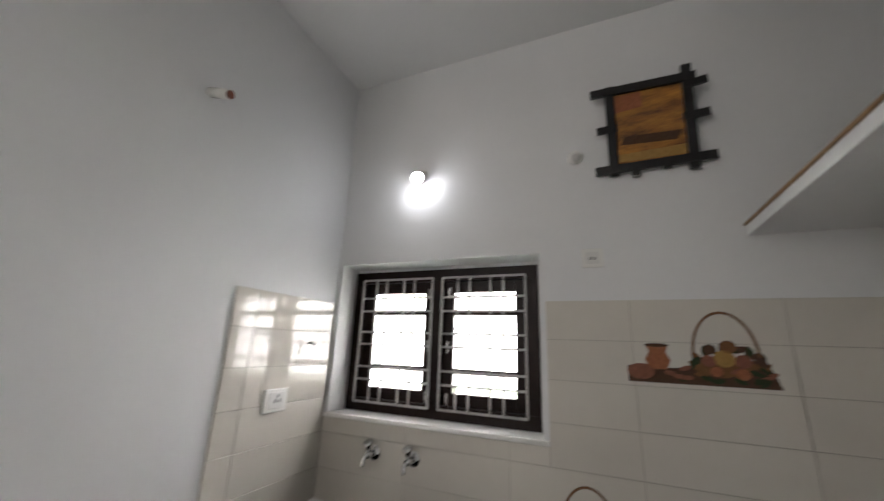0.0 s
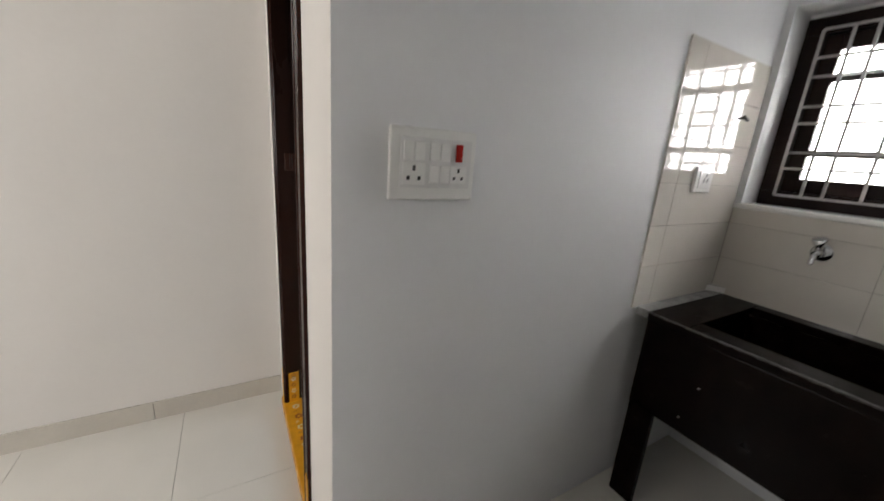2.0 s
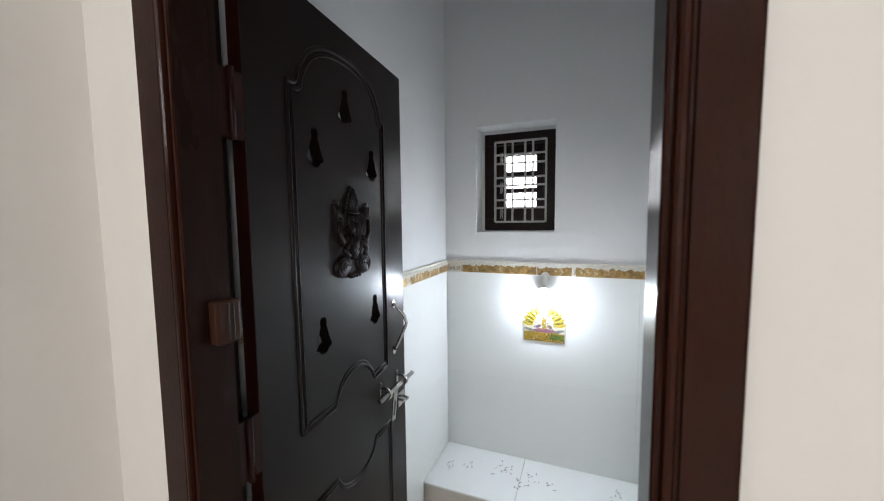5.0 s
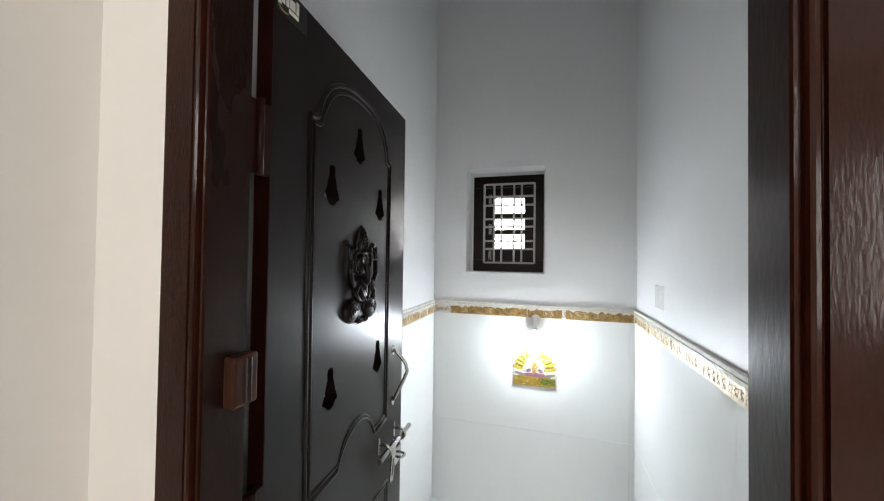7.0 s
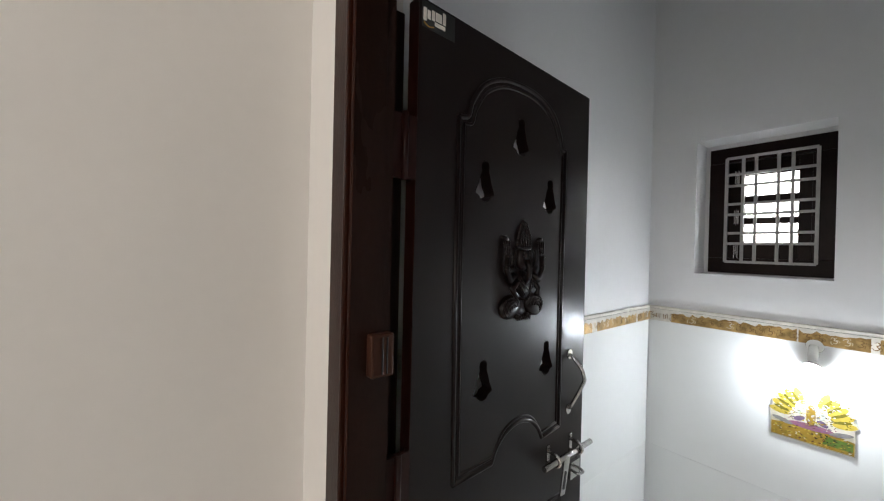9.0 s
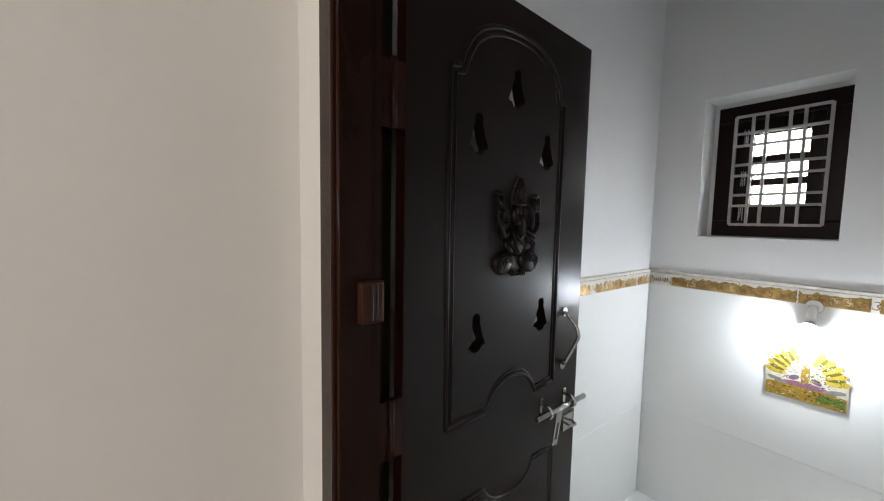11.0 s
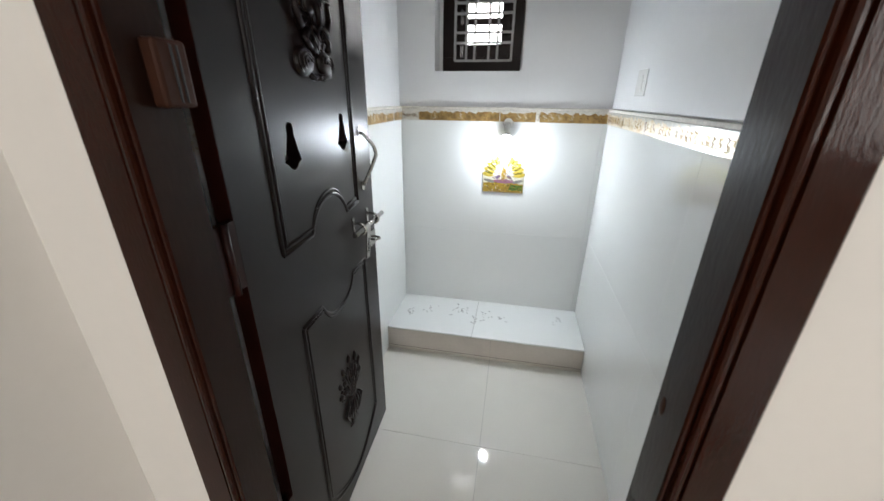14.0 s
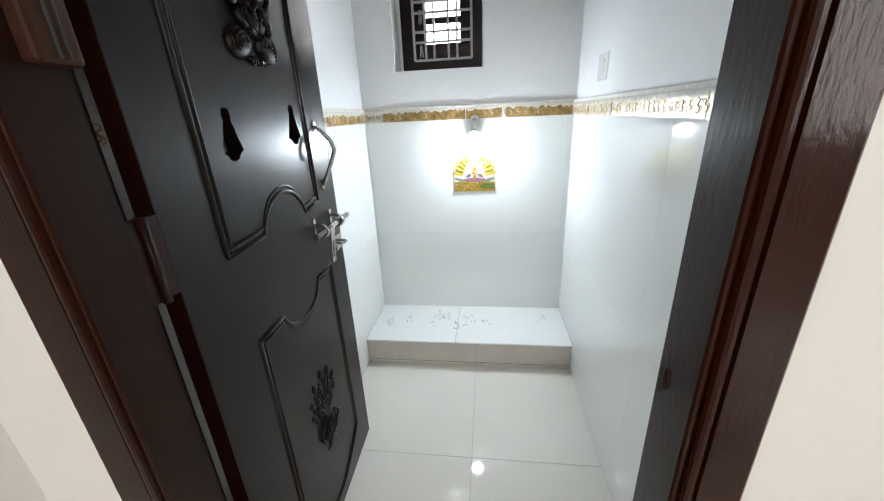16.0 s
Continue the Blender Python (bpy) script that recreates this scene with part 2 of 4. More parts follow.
# ---------------------------------------------------------------- large structure
structure("floor", boxes((WX - WT, EX + WT, SY - WT, KY + 0.2, -0.15, -0.012)), GROUT, "grey grout bed under polished ivory floor tiles")
structure("ceiling", boxes((WX - WT, EX + WT, SY - WT, KY + 0.2, H, H + 0.12)), CEIL, "plain white painted ceiling slab")
structure("wall_west", boxes((WX - WT, WX, SY, 0.0, -0.012, H)), CREAM, "smooth cream painted plaster wall of the hall")
structure("wall_shrine_west", boxes((WX - WT, PX0 - 0.008, 0.115, KY, -0.012, H)), SHRINE_WHITE, "white painted side wall of the shrine room")
structure("wall_shrine_north", boxes((PX0 - 0.008, -1.04, PY + 0.008, KY, -0.012, H), (-0.61, -0.165, PY + 0.008, KY, -0.012, H),
          (-1.04, -0.61, PY + 0.008, KY, -0.012, 1.435), (-1.04, -0.61, PY + 0.008, KY, 2.02, H)), SHRINE_WHITE, "white painted back wall of the shrine room with a small window opening")
w = structure("wall_partition", boxes((-0.165, 0, 0.115, KY + 0.2, -0.012, H)), SHRINE_WHITE, "white painted partition between kitchen and shrine room")
w.data.materials.append(WHITE)
for f in w.data.polygons:
    if f.normal.x > 0.9:
        f.material_index = 1
w = structure("wall_shrine_front", boxes((WX - WT, DX0, 0, 0.138, -0.012, H), (DX1, 0, 0, 0.115, -0.012, H), (DX0, DX1, 0, 0.115, 2.065, H)), CREAM,
              "cream painted wall around the shrine room's door")
w.data.materials.append(WHITE)
for f in w.data.polygons:
    if f.normal.x > 0.9 and f.center.x > -0.1 or f.normal.y > 0.9:
        f.material_index = 1
structure("wall_kitchen_north", boxes((0, 0.03, KY, KY + 0.2, -0.012, H), (1.155, EX, KY, KY + 0.2, -0.012, H),
          (0.03, 1.155, KY, KY + 0.2, -0.012, 1.30), (0.03, 1.155, KY, KY + 0.2, 2.10, H)), WHITE, "white painted kitchen wall with a two-leaf window opening")
structure("wall_east", boxes((EX, EX + WT, -2.79, KY + 0.2, -0.012, H), (EX, EX + WT, SY, -3.91, -0.012, H), (EX, EX + WT, -3.91, -2.79, -0.012, 0.94), (EX, EX + WT, -3.91, -2.79, 2.46, H)), WHITE, "white painted side wall with a window opening")
structure("wall_south", boxes((WX - WT, -1.135, SY - WT, SY, -0.012, H), (-0.265, EX + WT, SY - WT, SY, -0.012, H), (-1.135, -0.265, SY - WT, SY, -0.012, 2.265), (-1.135, -0.265, SY - WT, SY, 3.135, H)),
          CREAM, "cream painted hall wall with a high window opening")
# Unseen wall, added to hold the hall's light off the kitchen's east half.
structure("wall_kitchen_south", boxes((0.80, EX, -1.0, -0.85, -0.012, H)), WHITE, "unseen white wall added to keep hall light out of the kitchen")
# plaster reveals that close round the window frames
structure("trim_reveal_kitchen", boxes((0.0, 0.050, 2.0, KY + 0.21, 1.28, 2.12), (1.105, 1.17, 2.0, KY + 0.21, 1.28, 2.12), (0.050, 1.105, 2.0, KY + 0.21, 2.062, 2.12), (0.050, 1.105, 2.0, KY + 0.21, 1.28, 1.32)), WHITE, "white plaster round the kitchen window frame")
structure("trim_reveal_shrine", boxes((-1.06, -1.003, 1.772, KY + 0.005, 1.42, 2.04), (-0.636, -0.59, 1.772, KY + 0.005, 1.42, 2.04), (-1.003, -0.636, 1.772, KY + 0.005, 1.98, 2.04), (-1.003, -0.636, 1.772, KY + 0.005, 1.42, 1.458)), SHRINE_WHITE, "white plaster round the shrine window frame")
structure("backdrop_kitchen", boxes((-0.6, 2.6, 2.75, 2.76, 1.385, 3.2)), SKY_K, "bright overcast sky outside the kitchen window")
structure("backdrop_greenery", boxes((-0.6, 2.6, 2.75, 2.76, 0.6, 1.385)), GREEN_K, "pale distant greenery outside the kitchen window")
structure("backdrop_shrine", boxes((-1.7, -0.02, 2.5, 2.51, 1.0, 2.9)), SKY_P, "bright overcast sky outside the shrine window")

# ---------------------------------------------------------------- shrine door frame
def jamb_profile(outer, inner, s, f):
    """Plan outline of a moulded jamb; s: the way from the wall towards the opening (+1 or -1); f: how far its face stands off the wall."""
    x = lambda d: inner - s * d
    return [(outer, 0.0), (outer, 0.002 - f), (outer + s * 0.003, -f), (x(0.0225), -f), (x(0.0215), 0.0045 - f), (x(0.0190), 0.0045 - f), (x(0.0180), -0.0005 - f), (x(0.0155), -0.0028 - f), (x(0.0120), -0.0032 - f),
            (x(0.0090), -0.0015 - f), (x(0.0075), 0.0020 - f), (x(0.0068), 0.0065 - f), (x(0.0048), 0.0065 - f), (x(0.0040), 0.0040 - f), (x(0.0015), 0.0050 - f), (inner, 0.0080 - f), (inner, 0.062), (x(0.013), 0.062), (x(0.013), 0.087), (outer + s * 0.006, 0.089), (outer + s * 0.006, 0.139), (outer, 0.139)]


frame_thing = thing("door_frame", (-0.71, 0, 0), "red-brown painted moulded wooden door frame", "door frame")
LI, RI = -1.036, -0.392
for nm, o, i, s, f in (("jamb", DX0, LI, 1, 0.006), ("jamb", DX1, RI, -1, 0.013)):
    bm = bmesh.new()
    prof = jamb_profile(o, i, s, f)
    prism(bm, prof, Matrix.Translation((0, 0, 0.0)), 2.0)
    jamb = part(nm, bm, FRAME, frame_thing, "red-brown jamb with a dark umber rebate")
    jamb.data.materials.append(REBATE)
    # faces towards the opening and the back take the darker umber
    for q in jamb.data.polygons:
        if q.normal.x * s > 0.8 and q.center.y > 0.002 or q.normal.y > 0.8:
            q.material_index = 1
part("head", boxes((DX0, DX1, -0.010, 0.087, 2.002, 2.064), bevel=0.004), FRAME, frame_thing)
# ragged edge where the frame's paint ran onto the wall
ragged = random.Random(21)
for x, s in ((DX0, -1), (DX1, 1)):
    out, z = [], 0.24
    while z < 2.06:
        out.append((x + s * ragged.uniform(0.0003, 0.0020), z))
        z += ragged.uniform(0.006, 0.03)
    q = [(x, 0.24)] + out + [(x, out[-1][1])]
    part("paint_edge", prism(bmesh.new(), q, pose(0, 0, 0, 90, 0, 0), 0.0008), FRAME, frame_thing)
# foot of the jambs and the threshold are painted yellow with little flowers
sill = thing("threshold", (-0.71, 0.03, 0), "turmeric-yellow painted threshold with maroon and white flower marks", "threshold")
part("step_bar", boxes((DX0 + 0.002, DX1 - 0.002, -0.016, 0.10, -0.01, 0.055), bevel=0.006), YELLOW, sill)
for x0, x1 in ((LI - 0.02, LI + 0.0025), (RI - 0.0025, RI + 0.02)):
    part("painted_foot", boxes((x0, x1, 0.016, 0.0665, 0.05, 0.235), bevel=0.001), YELLOW, sill, "yellow painted jamb foot")
for x0, x1, f in ((DX0 + 0.001, LI - 0.031, 0.0085), (RI + 0.031, DX1 - 0.001, 0.0155)):
    part("painted_foot", boxes((x0, x1, -f, 0.0, 0.05, 0.235), bevel=0.001), YELLOW, sill, "yellow painted jamb foot")


def petals(cx, cy, r, n, m, start=0.0):
    bm = bmesh.new()
    for k in range(n):
        a = start + 2 * math.pi * k / n
        q = [(cx + math.cos(a) * r + math.cos(b) * r * 0.42, cy + math.sin(a) * r + math.sin(b) * r * 0.42) for b in (2 * math.pi * j / 8 for j in range(8))]
        prism(bm, q, m, 0.0012)
    return bm


top = Matrix.Translation((0, 0, 0.0548))
front = Matrix.Translation((0, -0.0158, 0)) @ pose(0, 0, 0, 90, 0, 0)
for k in range(8):
    x = -0.99 + k * 0.082
    part("flower_mark", petals(x, 0.042, 0.013, 6, top, k), MAROON if k % 2 else CHALK, sill)
    part("flower_mark", petals(x + 0.04, 0.03, 0.006, 4, top, k), CHALK if k % 2 else MAROON, sill)
    part("flower_mark", petals(x, 0.028, 0.008, 5, front, k), CHALK if k % 2 else MAROON, sill)
    part("flower_mark", petals(x + 0.04, 0.026, 0.005, 4, front, k), MAROON, sill)
side = Matrix.Translation((LI + 0.0023, 0, 0)) @ Matrix(((0, 0, 1, 0), (1, 0, 0, 0), (0, 1, 0, 0), (0, 0, 0, 1)))
for k, z in enumerate((0.09, 0.125, 0.16, 0.195, 0.218)):
    part("flower_mark", petals(0.040, z, 0.009, 5, side, k), CHALK if k % 2 else MAROON, sill)

# ---------------------------------------------------------------- shrine door leaf, open into the shrine room
# leaf coordinates: u from the hinge edge, v up, w out of the visible face
LEAF_M = Matrix.Translation((-1.062, 0.137, 0)) @ pose(0, 0, 0, 0, 0, 1.2) @ Matrix(((0, 0, 1, 0), (1, 0, 0, 0), (0, 1, 0, 0), (0, 0, 0, 1)))
LEAF_M = LEAF_M @ Matrix.Translation((-0.002, 0, 0))
UE, UF, LH0, LH1, LT = 0.012, 0.667, 0.02, 1.998, 0.033  # hinge edge, free edge, foot, top, thickness
leaf = new("door")
leaf.matrix_world = Matrix.Translation((-1.062, 0.134, 0))
bpy.context.view_layer.update()
tagged(leaf, "dark umber enamelled wooden door standing open, with bell cut-outs and a carved relief", "door")


def bell(cx, cy, s):
    half = [(0.0, 0.050), (0.010, 0.046), (0.013, 0.036), (0.011, 0.026), (0.017, 0.012), (0.021, -0.004), (0.029, -0.020), (0.031, -0.028), (0.019, -0.033), (0.013, -0.042), (0.0, -0.046)]
    q = half + [(-x, y) for x, y in half[-2:0:-1]]
    return [(cx + x * s, cy + y * s) for x, y in q]


cu = bpy.data.curves.new("panel", "CURVE")
cu.dimensions, cu.fill_mode, cu.extrude = "2D", "BOTH", LT / 2
outlines = [[(UE, LH0), (UF, LH0), (UF, LH1), (UE, LH1 + 0.022)]] + [bell(*b) for b in ((0.338, 1.806, 1.0), (0.210, 1.677, 1.0), (0.468, 1.668, 1.0), (0.217, 1.210, 1.02), (0.468, 1.220, 1.0))]
for q in outlines:
    sp = cu.splines.new("POLY")
    sp.points.add(len(q) - 1)
    for p, (x, y) in zip(sp.points, q):
        p.co = (x, y, 0, 1)
    sp.use_cyclic_u = True
tmp = bpy.data.objects.new("tmp", cu)
scene.collection.objects.link(tmp)
me = bpy.data.meshes.new_from_object(tmp.evaluated_get(bpy.context.evaluated_depsgraph_get()))
bpy.data.objects.remove(tmp)
me.transform(LEAF_M @ Matrix.Translation((0, 0, -LT / 2)))
me.materials.clear()
me.materials.append(LEAF)
panel = new("panel", me)
panel.parent = leaf
panel.matrix_parent_inverse = leaf.matrix_world.inverted()


part("hinge_edge", prism(bmesh.new(), [(UE - 0.0016, LH0), (UE - 0.0002, LH0), (UE - 0.0002, LH1 + 0.022), (UE - 0.0016, LH1 + 0.022)], LEAF_M @ Matrix.Translation((0, 0, -LT)), LT - 0.0005), LEAF_EDGE, leaf, "dark red painted hinge edge")


def on_leaf(pts, w=0.0):
    return [LEAF_M @ Vector((p[0], p[1], w if len(p) < 3 else p[2])) for p in pts]


def bead(name, pts, r):
    bm = bmesh.new()
    tube(bm, on_leaf(pts, -r * 0.25), r, 8)
    return part(name, bm, LEAF, leaf)


C = 0.336
up_l = [(0.128, 1.0), (0.123, 1.40), (0.123, 1.81)]
arch_t = smooth([(0.123, 1.81), (0.150, 1.815), (0.163, 1.85), (0.20, 1.90), (0.262, 1.93), (C, 1.938), (0.41, 1.93), (0.475, 1.90), (0.51, 1.85), (0.52, 1.815), (0.54, 1.81)], 6)
up_r = [(0.54, 1.81), (0.536, 1.40), (0.538, 1.012)]
ogee_b = [(0.538, 1.012), (0.455, 1.004)] + smooth([(0.455, 1.004), (0.435, 1.038), (0.40, 1.066), (0.352, 1.076), (0.30, 1.062), (0.268, 1.034), (0.252, 1.003)], 6) + [(0.128, 1.0)]
low = [(0.155, 0.80), (0.252, 0.80)] + smooth([(0.252, 0.80), (0.275, 0.768), (0.31, 0.748), (0.352, 0.742), (0.40, 0.75), (0.435, 0.772), (0.455, 0.808)], 6) + [(0.552, 0.812), (0.562, 0.17)]
low_b = smooth([(0.562, 0.17), (0.50, 0.125), (0.42, 0.085), (0.352, 0.07), (0.28, 0.085), (0.20, 0.125), (0.155, 0.17)], 5) + [(0.155, 0.80)]
for nm, pts in (("moulding", up_l), ("moulding", arch_t), ("moulding", up_r), ("moulding", ogee_b), ("moulding", low), ("moulding", low_b)):
    bead(nm, pts, 0.0065)
cx, cy = C, 1.45


def inset(pts, d, c):
    return [(c[0] + (p[0] - c[0]) * (1 - d / 0.22), c[1] + (p[1] - c[1]) * (1 - d / 0.47)) for p in pts]


for pts, c in ((up_l, (C, cy)), (arch_t, (C, cy)), (up_r, (C, cy)), (ogee_b, (C, cy)), (low, (0.355, 0.44)), (low_b, (0.355, 0.44))):
    bead("inner_moulding", inset(pts, 0.016, c), 0.0042)

# carved relief on the upper panel: crown, body, arms and two round haunches in plain carved forms
bm = bmesh.new()
E_C = (0.352, 1.44)


def blob(u, v, ru, rv, rw, ang=0.0, seg=12, rings=7):
    m = LEAF_M @ Matrix.Translation((E_C[0] + u, E_C[1] + v, 0.0)) @ pose(0, 0, 0, 0, 0, ang) @ Matrix.Diagonal((ru, rv, rw, 1))
    bmesh.ops.create_uvsphere(bm, u_segments=seg, v_segments=rings, radius=1, matrix=m)


def stroke(pts, r):
    tube(bm, on_leaf([(E_C[0] + x, E_C[1] + y, w) for x, y, w in pts]), r, 7)


for k in range(7):
    q = k / 6
    blob(0, 0.094 + 0.054 * q, 0.026 * (1 - q) ** 0.7 + 0.004, 0.012, 0.010 * (1 - 0.4 * q))
for k in range(-3, 4):
    stroke([(k * 0.0075, 0.090, 0.010), (k * 0.0058, 0.118, 0.0125), (k * 0.0014, 0.152, 0.008)], 0.0017)
stroke([(-0.028, 0.088, 0.006), (-0.012, 0.084, 0.013), (0.012, 0.084, 0.013), (0.028, 0.088, 0.006)], 0.0034)
blob(0, 0.058, 0.024, 0.030, 0.014)
for s in (-1, 1):
    blob(s * 0.033, 0.060, 0.010, 0.027, 0.006, s * 8)
    stroke([(s * 0.026, 0.086, 0.008), (s * 0.042, 0.080, 0.009), (s * 0.045, 0.056, 0.009), (s * 0.034, 0.034, 0.008), (s * 0.026, 0.036, 0.008)], 0.0026)
    stroke([(s * 0.010, 0.074, 0.014), (s * 0.016, 0.068, 0.014), (s * 0.010, 0.064, 0.014)], 0.0018)
    stroke([(s * 0.034, 0.018, 0.006), (s * 0.058, 0.004, 0.010), (s * 0.072, 0.030, 0.011), (s * 0.069, 0.066, 0.010)], [0.008, 0.0085, 0.0075, 0.006])
    for z in (0.034, 0.042, 0.062):
        stroke([(s * 0.062, z, 0.014), (s * 0.071, z + 0.002, 0.018), (s * 0.080, z, 0.013)], 0.0018)
    for k in range(3):
        stroke([(s * (0.064 + k * 0.006), 0.070, 0.010), (s * (0.062 + k * 0.009), 0.102, 0.008)], 0.0030)
    blob(s * 0.071, 0.108, 0.015, 0.008, 0.008, s * 15)
    stroke([(s * 0.030, 0.000, 0.010), (s * 0.054, -0.018, 0.014), (s * 0.040, -0.036, 0.018)], 0.0075)
    blob(s * 0.048, -0.062, 0.040, 0.031, 0.016, s * -18)
    for k in range(4):
        rr = 0.10 + 0.24 * k
        stroke([(s * (0.050 + 0.036 * rr * math.cos(a)), -0.062 + 0.029 * rr * math.sin(a), 0.0155 * math.sqrt(max(0.0, 1 - rr * rr)) + 0.0012) for a in (radians(-60 + 240 * j / 10) for j in range(11))], 0.0019)
    blob(s * 0.016, -0.090, 0.014, 0.008, 0.012, s * 25)
    for k in range(3):
        stroke([(s * (0.008 + k * 0.007), -0.084, 0.014), (s * (0.010 + k * 0.008), -0.098, 0.009)], 0.0018)
    stroke([(s * 0.018, 0.026, 0.012), (s * 0.026, -0.008, 0.018), (s * 0.004, -0.040, 0.020)], 0.0020)
    stroke([(s * 0.012, 0.024, 0.014), (s * 0.016, 0.000, 0.021), (s * 0.002, -0.020, 0.023)], 0.0017)
blob(0, -0.010, 0.030, 0.040, 0.018)
stroke([(0, 0.056, 0.016), (0.003, 0.036, 0.022), (-0.001, 0.010, 0.024), (-0.014, -0.004, 0.022), (-0.022, 0.006, 0.019), (-0.018, 0.014, 0.018)], [0.009, 0.0078, 0.0065, 0.0055, 0.0045, 0.003])
for k in range(13):
    a = radians(180 + k * 15)
    blob(0.030 * math.cos(a), -0.002 + 0.044 * math.sin(a), 0.0032, 0.0032, 0.0205 - 0.006 * abs(math.cos(a)), 0, 6, 4)
for f in bm.faces:
    f.smooth = True
part("carved_relief", bm, LEAF, leaf, "carved seated figure relief in dark umber enamel")

# carved flower vase on the lower panel
bm = bmesh.new()
E_C = (0.362, 0.41)
blob(0, -0.052, 0.042, 0.044, 0.012)
blob(0, -0.106, 0.022, 0.020, 0.008)
blob(0, -0.120, 0.034, 0.007, 0.007)
blob(0, -0.010, 0.028, 0.010, 0.010)
for k in range(-2, 3):
    stroke([(k * 0.013, -0.084, 0.010), (k * 0.018, -0.050, 0.012), (k * 0.011, -0.016, 0.010)], 0.0028)
for k, (a, l) in enumerate(((90, 0.135), (70, 0.125), (110, 0.125), (50, 0.105), (130, 0.105), (30, 0.078), (150, 0.078), (80, 0.092), (100, 0.092), (62, 0.078), (118, 0.078), (40, 0.055), (140, 0.055), (90, 0.058), (70, 0.046), (110, 0.046))):
    c, s = math.cos(radians(a)), math.sin(radians(a))
    stroke([(0, -0.010, 0.004), (c * l * 0.5, l * s * 0.5, 0.006), (c * l * 0.9, l * s * 0.9, 0.005)], 0.0026)
    blob(c * l, l * s, 0.017, 0.010, 0.008, a)
    for q in (-1, 1):
        blob(c * l * 0.8 - s * q * 0.010, l * s * 0.8 + c * q * 0.010, 0.010, 0.0045, 0.006, a + q * 40, 8, 5)
for s in (-1, 1):
    stroke([(s * 0.036, -0.022, 0.006), (s * 0.062, -0.046, 0.007), (s * 0.040, -0.086, 0.006)], 0.0038)
for f in bm.faces:
    f.smooth = True
part("carved_vase", bm, LEAF, leaf, "carved vase of flowers in dark umber enamel")

# brand sticker in the top corner of the leaf, as plain shapes
part("sticker", prism(bmesh.new(), [(0.018, 1.963), (0.105, 1.961), (0.105, 2.013), (0.018, 2.016)], LEAF_M, 0.0006), BLACK, leaf, "small dark maker's sticker")
for k, (u, v, hu, hv) in enumerate(((0.025, 1.972, 0.004, 0.013), (0.035, 1.974, 0.004, 0.009), (0.046, 1.976, 0.004, 0.010), (0.060, 1.977, 0.008, 0.009), (0.075, 1.980, 0.004, 0.012), (0.064, 1.961, 0.014, 0.004))):
    part("sticker_mark", prism(bmesh.new(), [(u - hu, v - hv), (u + hu, v - hv), (u + hu, v + hv), (u - hu, v + hv)], LEAF_M @ Matrix.Translation((0, 0.017, 0.0007)), 0.0005), CHALK, leaf)
part("sticker_mark", tube(bmesh.new(), on_leaf(smooth([(0.022, 1.973, 0.001), (0.034, 1.967, 0.001), (0.048, 1.970, 0.001)], 4)), 0.0015, 6), PAINT["fruit"], leaf)

# pull handle
bm = bmesh.new()
tube(bm, on_leaf([(0.585, 1.212, 0.003), (0.585, 1.206, 0.014), (0.586, 1.184, 0.036), (0.587, 1.172, 0.044), (0.588, 1.150, 0.050), (0.588, 1.142, 0.048), (0.587, 1.110, 0.034), (0.585, 1.066, 0.013), (0.585, 1.052, 0.003)]), 0.0055, 8)
handle = part("pull_handle", bm, STEEL, leaf, "bright steel pull handle")
bm = bmesh.new()
for v in (1.214, 1.050):
    prism(bm, [(0.585 + 0.013 * math.cos(a), v + 0.015 * math.sin(a)) for a in (2 * math.pi * k / 14 for k in range(14))], LEAF_M, 0.004)
part("handle_plate", bm, STEEL, handle)

# sliding bolt with hasp
V = 0.938
bolt = part("sliding_bolt", tube(bmesh.new(), on_leaf([(0.428, V, 0.030), (0.668, V, 0.030)]), 0.0078, 12), STEEL, leaf, "steel sliding bolt")
for u in (0.487, 0.602):
    bm = bmesh.new()
    prism(bm, [(u - 0.007, V - 0.03), (u + 0.007, V - 0.03), (u + 0.007, V + 0.034), (u - 0.007, V + 0.034)], LEAF_M, 0.003)
    tube(bm, on_leaf(smooth([(u, V - 0.016, 0.002), (u, V - 0.016, 0.028), (u, V, 0.041), (u, V + 0.016, 0.028), (u, V + 0.016, 0.002)], 4)), 0.0045, 8)
    part("bolt_bracket", bm, STEEL, bolt)
bm = bmesh.new()
prism(bm, [(0.530, V + 0.008), (0.508, V - 0.105), (0.532, V - 0.108), (0.560, V + 0.008)], LEAF_M @ Matrix.Translation((0, 0, 0.026)), 0.004)
hasp = part("hasp", bm, STEEL, bolt)
part("hasp_slot", prism(bmesh.new(), [(0.520, V - 0.090), (0.528, V - 0.092), (0.538, V - 0.045), (0.530, V - 0.043)], LEAF_M @ Matrix.Translation((0, 0, 0.0302)), 0.0008), BLACK, bolt)
bm = bmesh.new()
prism(bm, [(0.590, V - 0.100), (0.640, V - 0.100), (0.640, V - 0.050), (0.590, V - 0.050)], LEAF_M, 0.012)
tube(bm, on_leaf(smooth([(0.600, V - 0.075, 0.010), (0.600, V - 0.075, 0.030), (0.622, V - 0.075, 0.034), (0.630, V - 0.075, 0.010)], 4)), 0.004, 8)
part("staple", bm, STEEL, bolt)

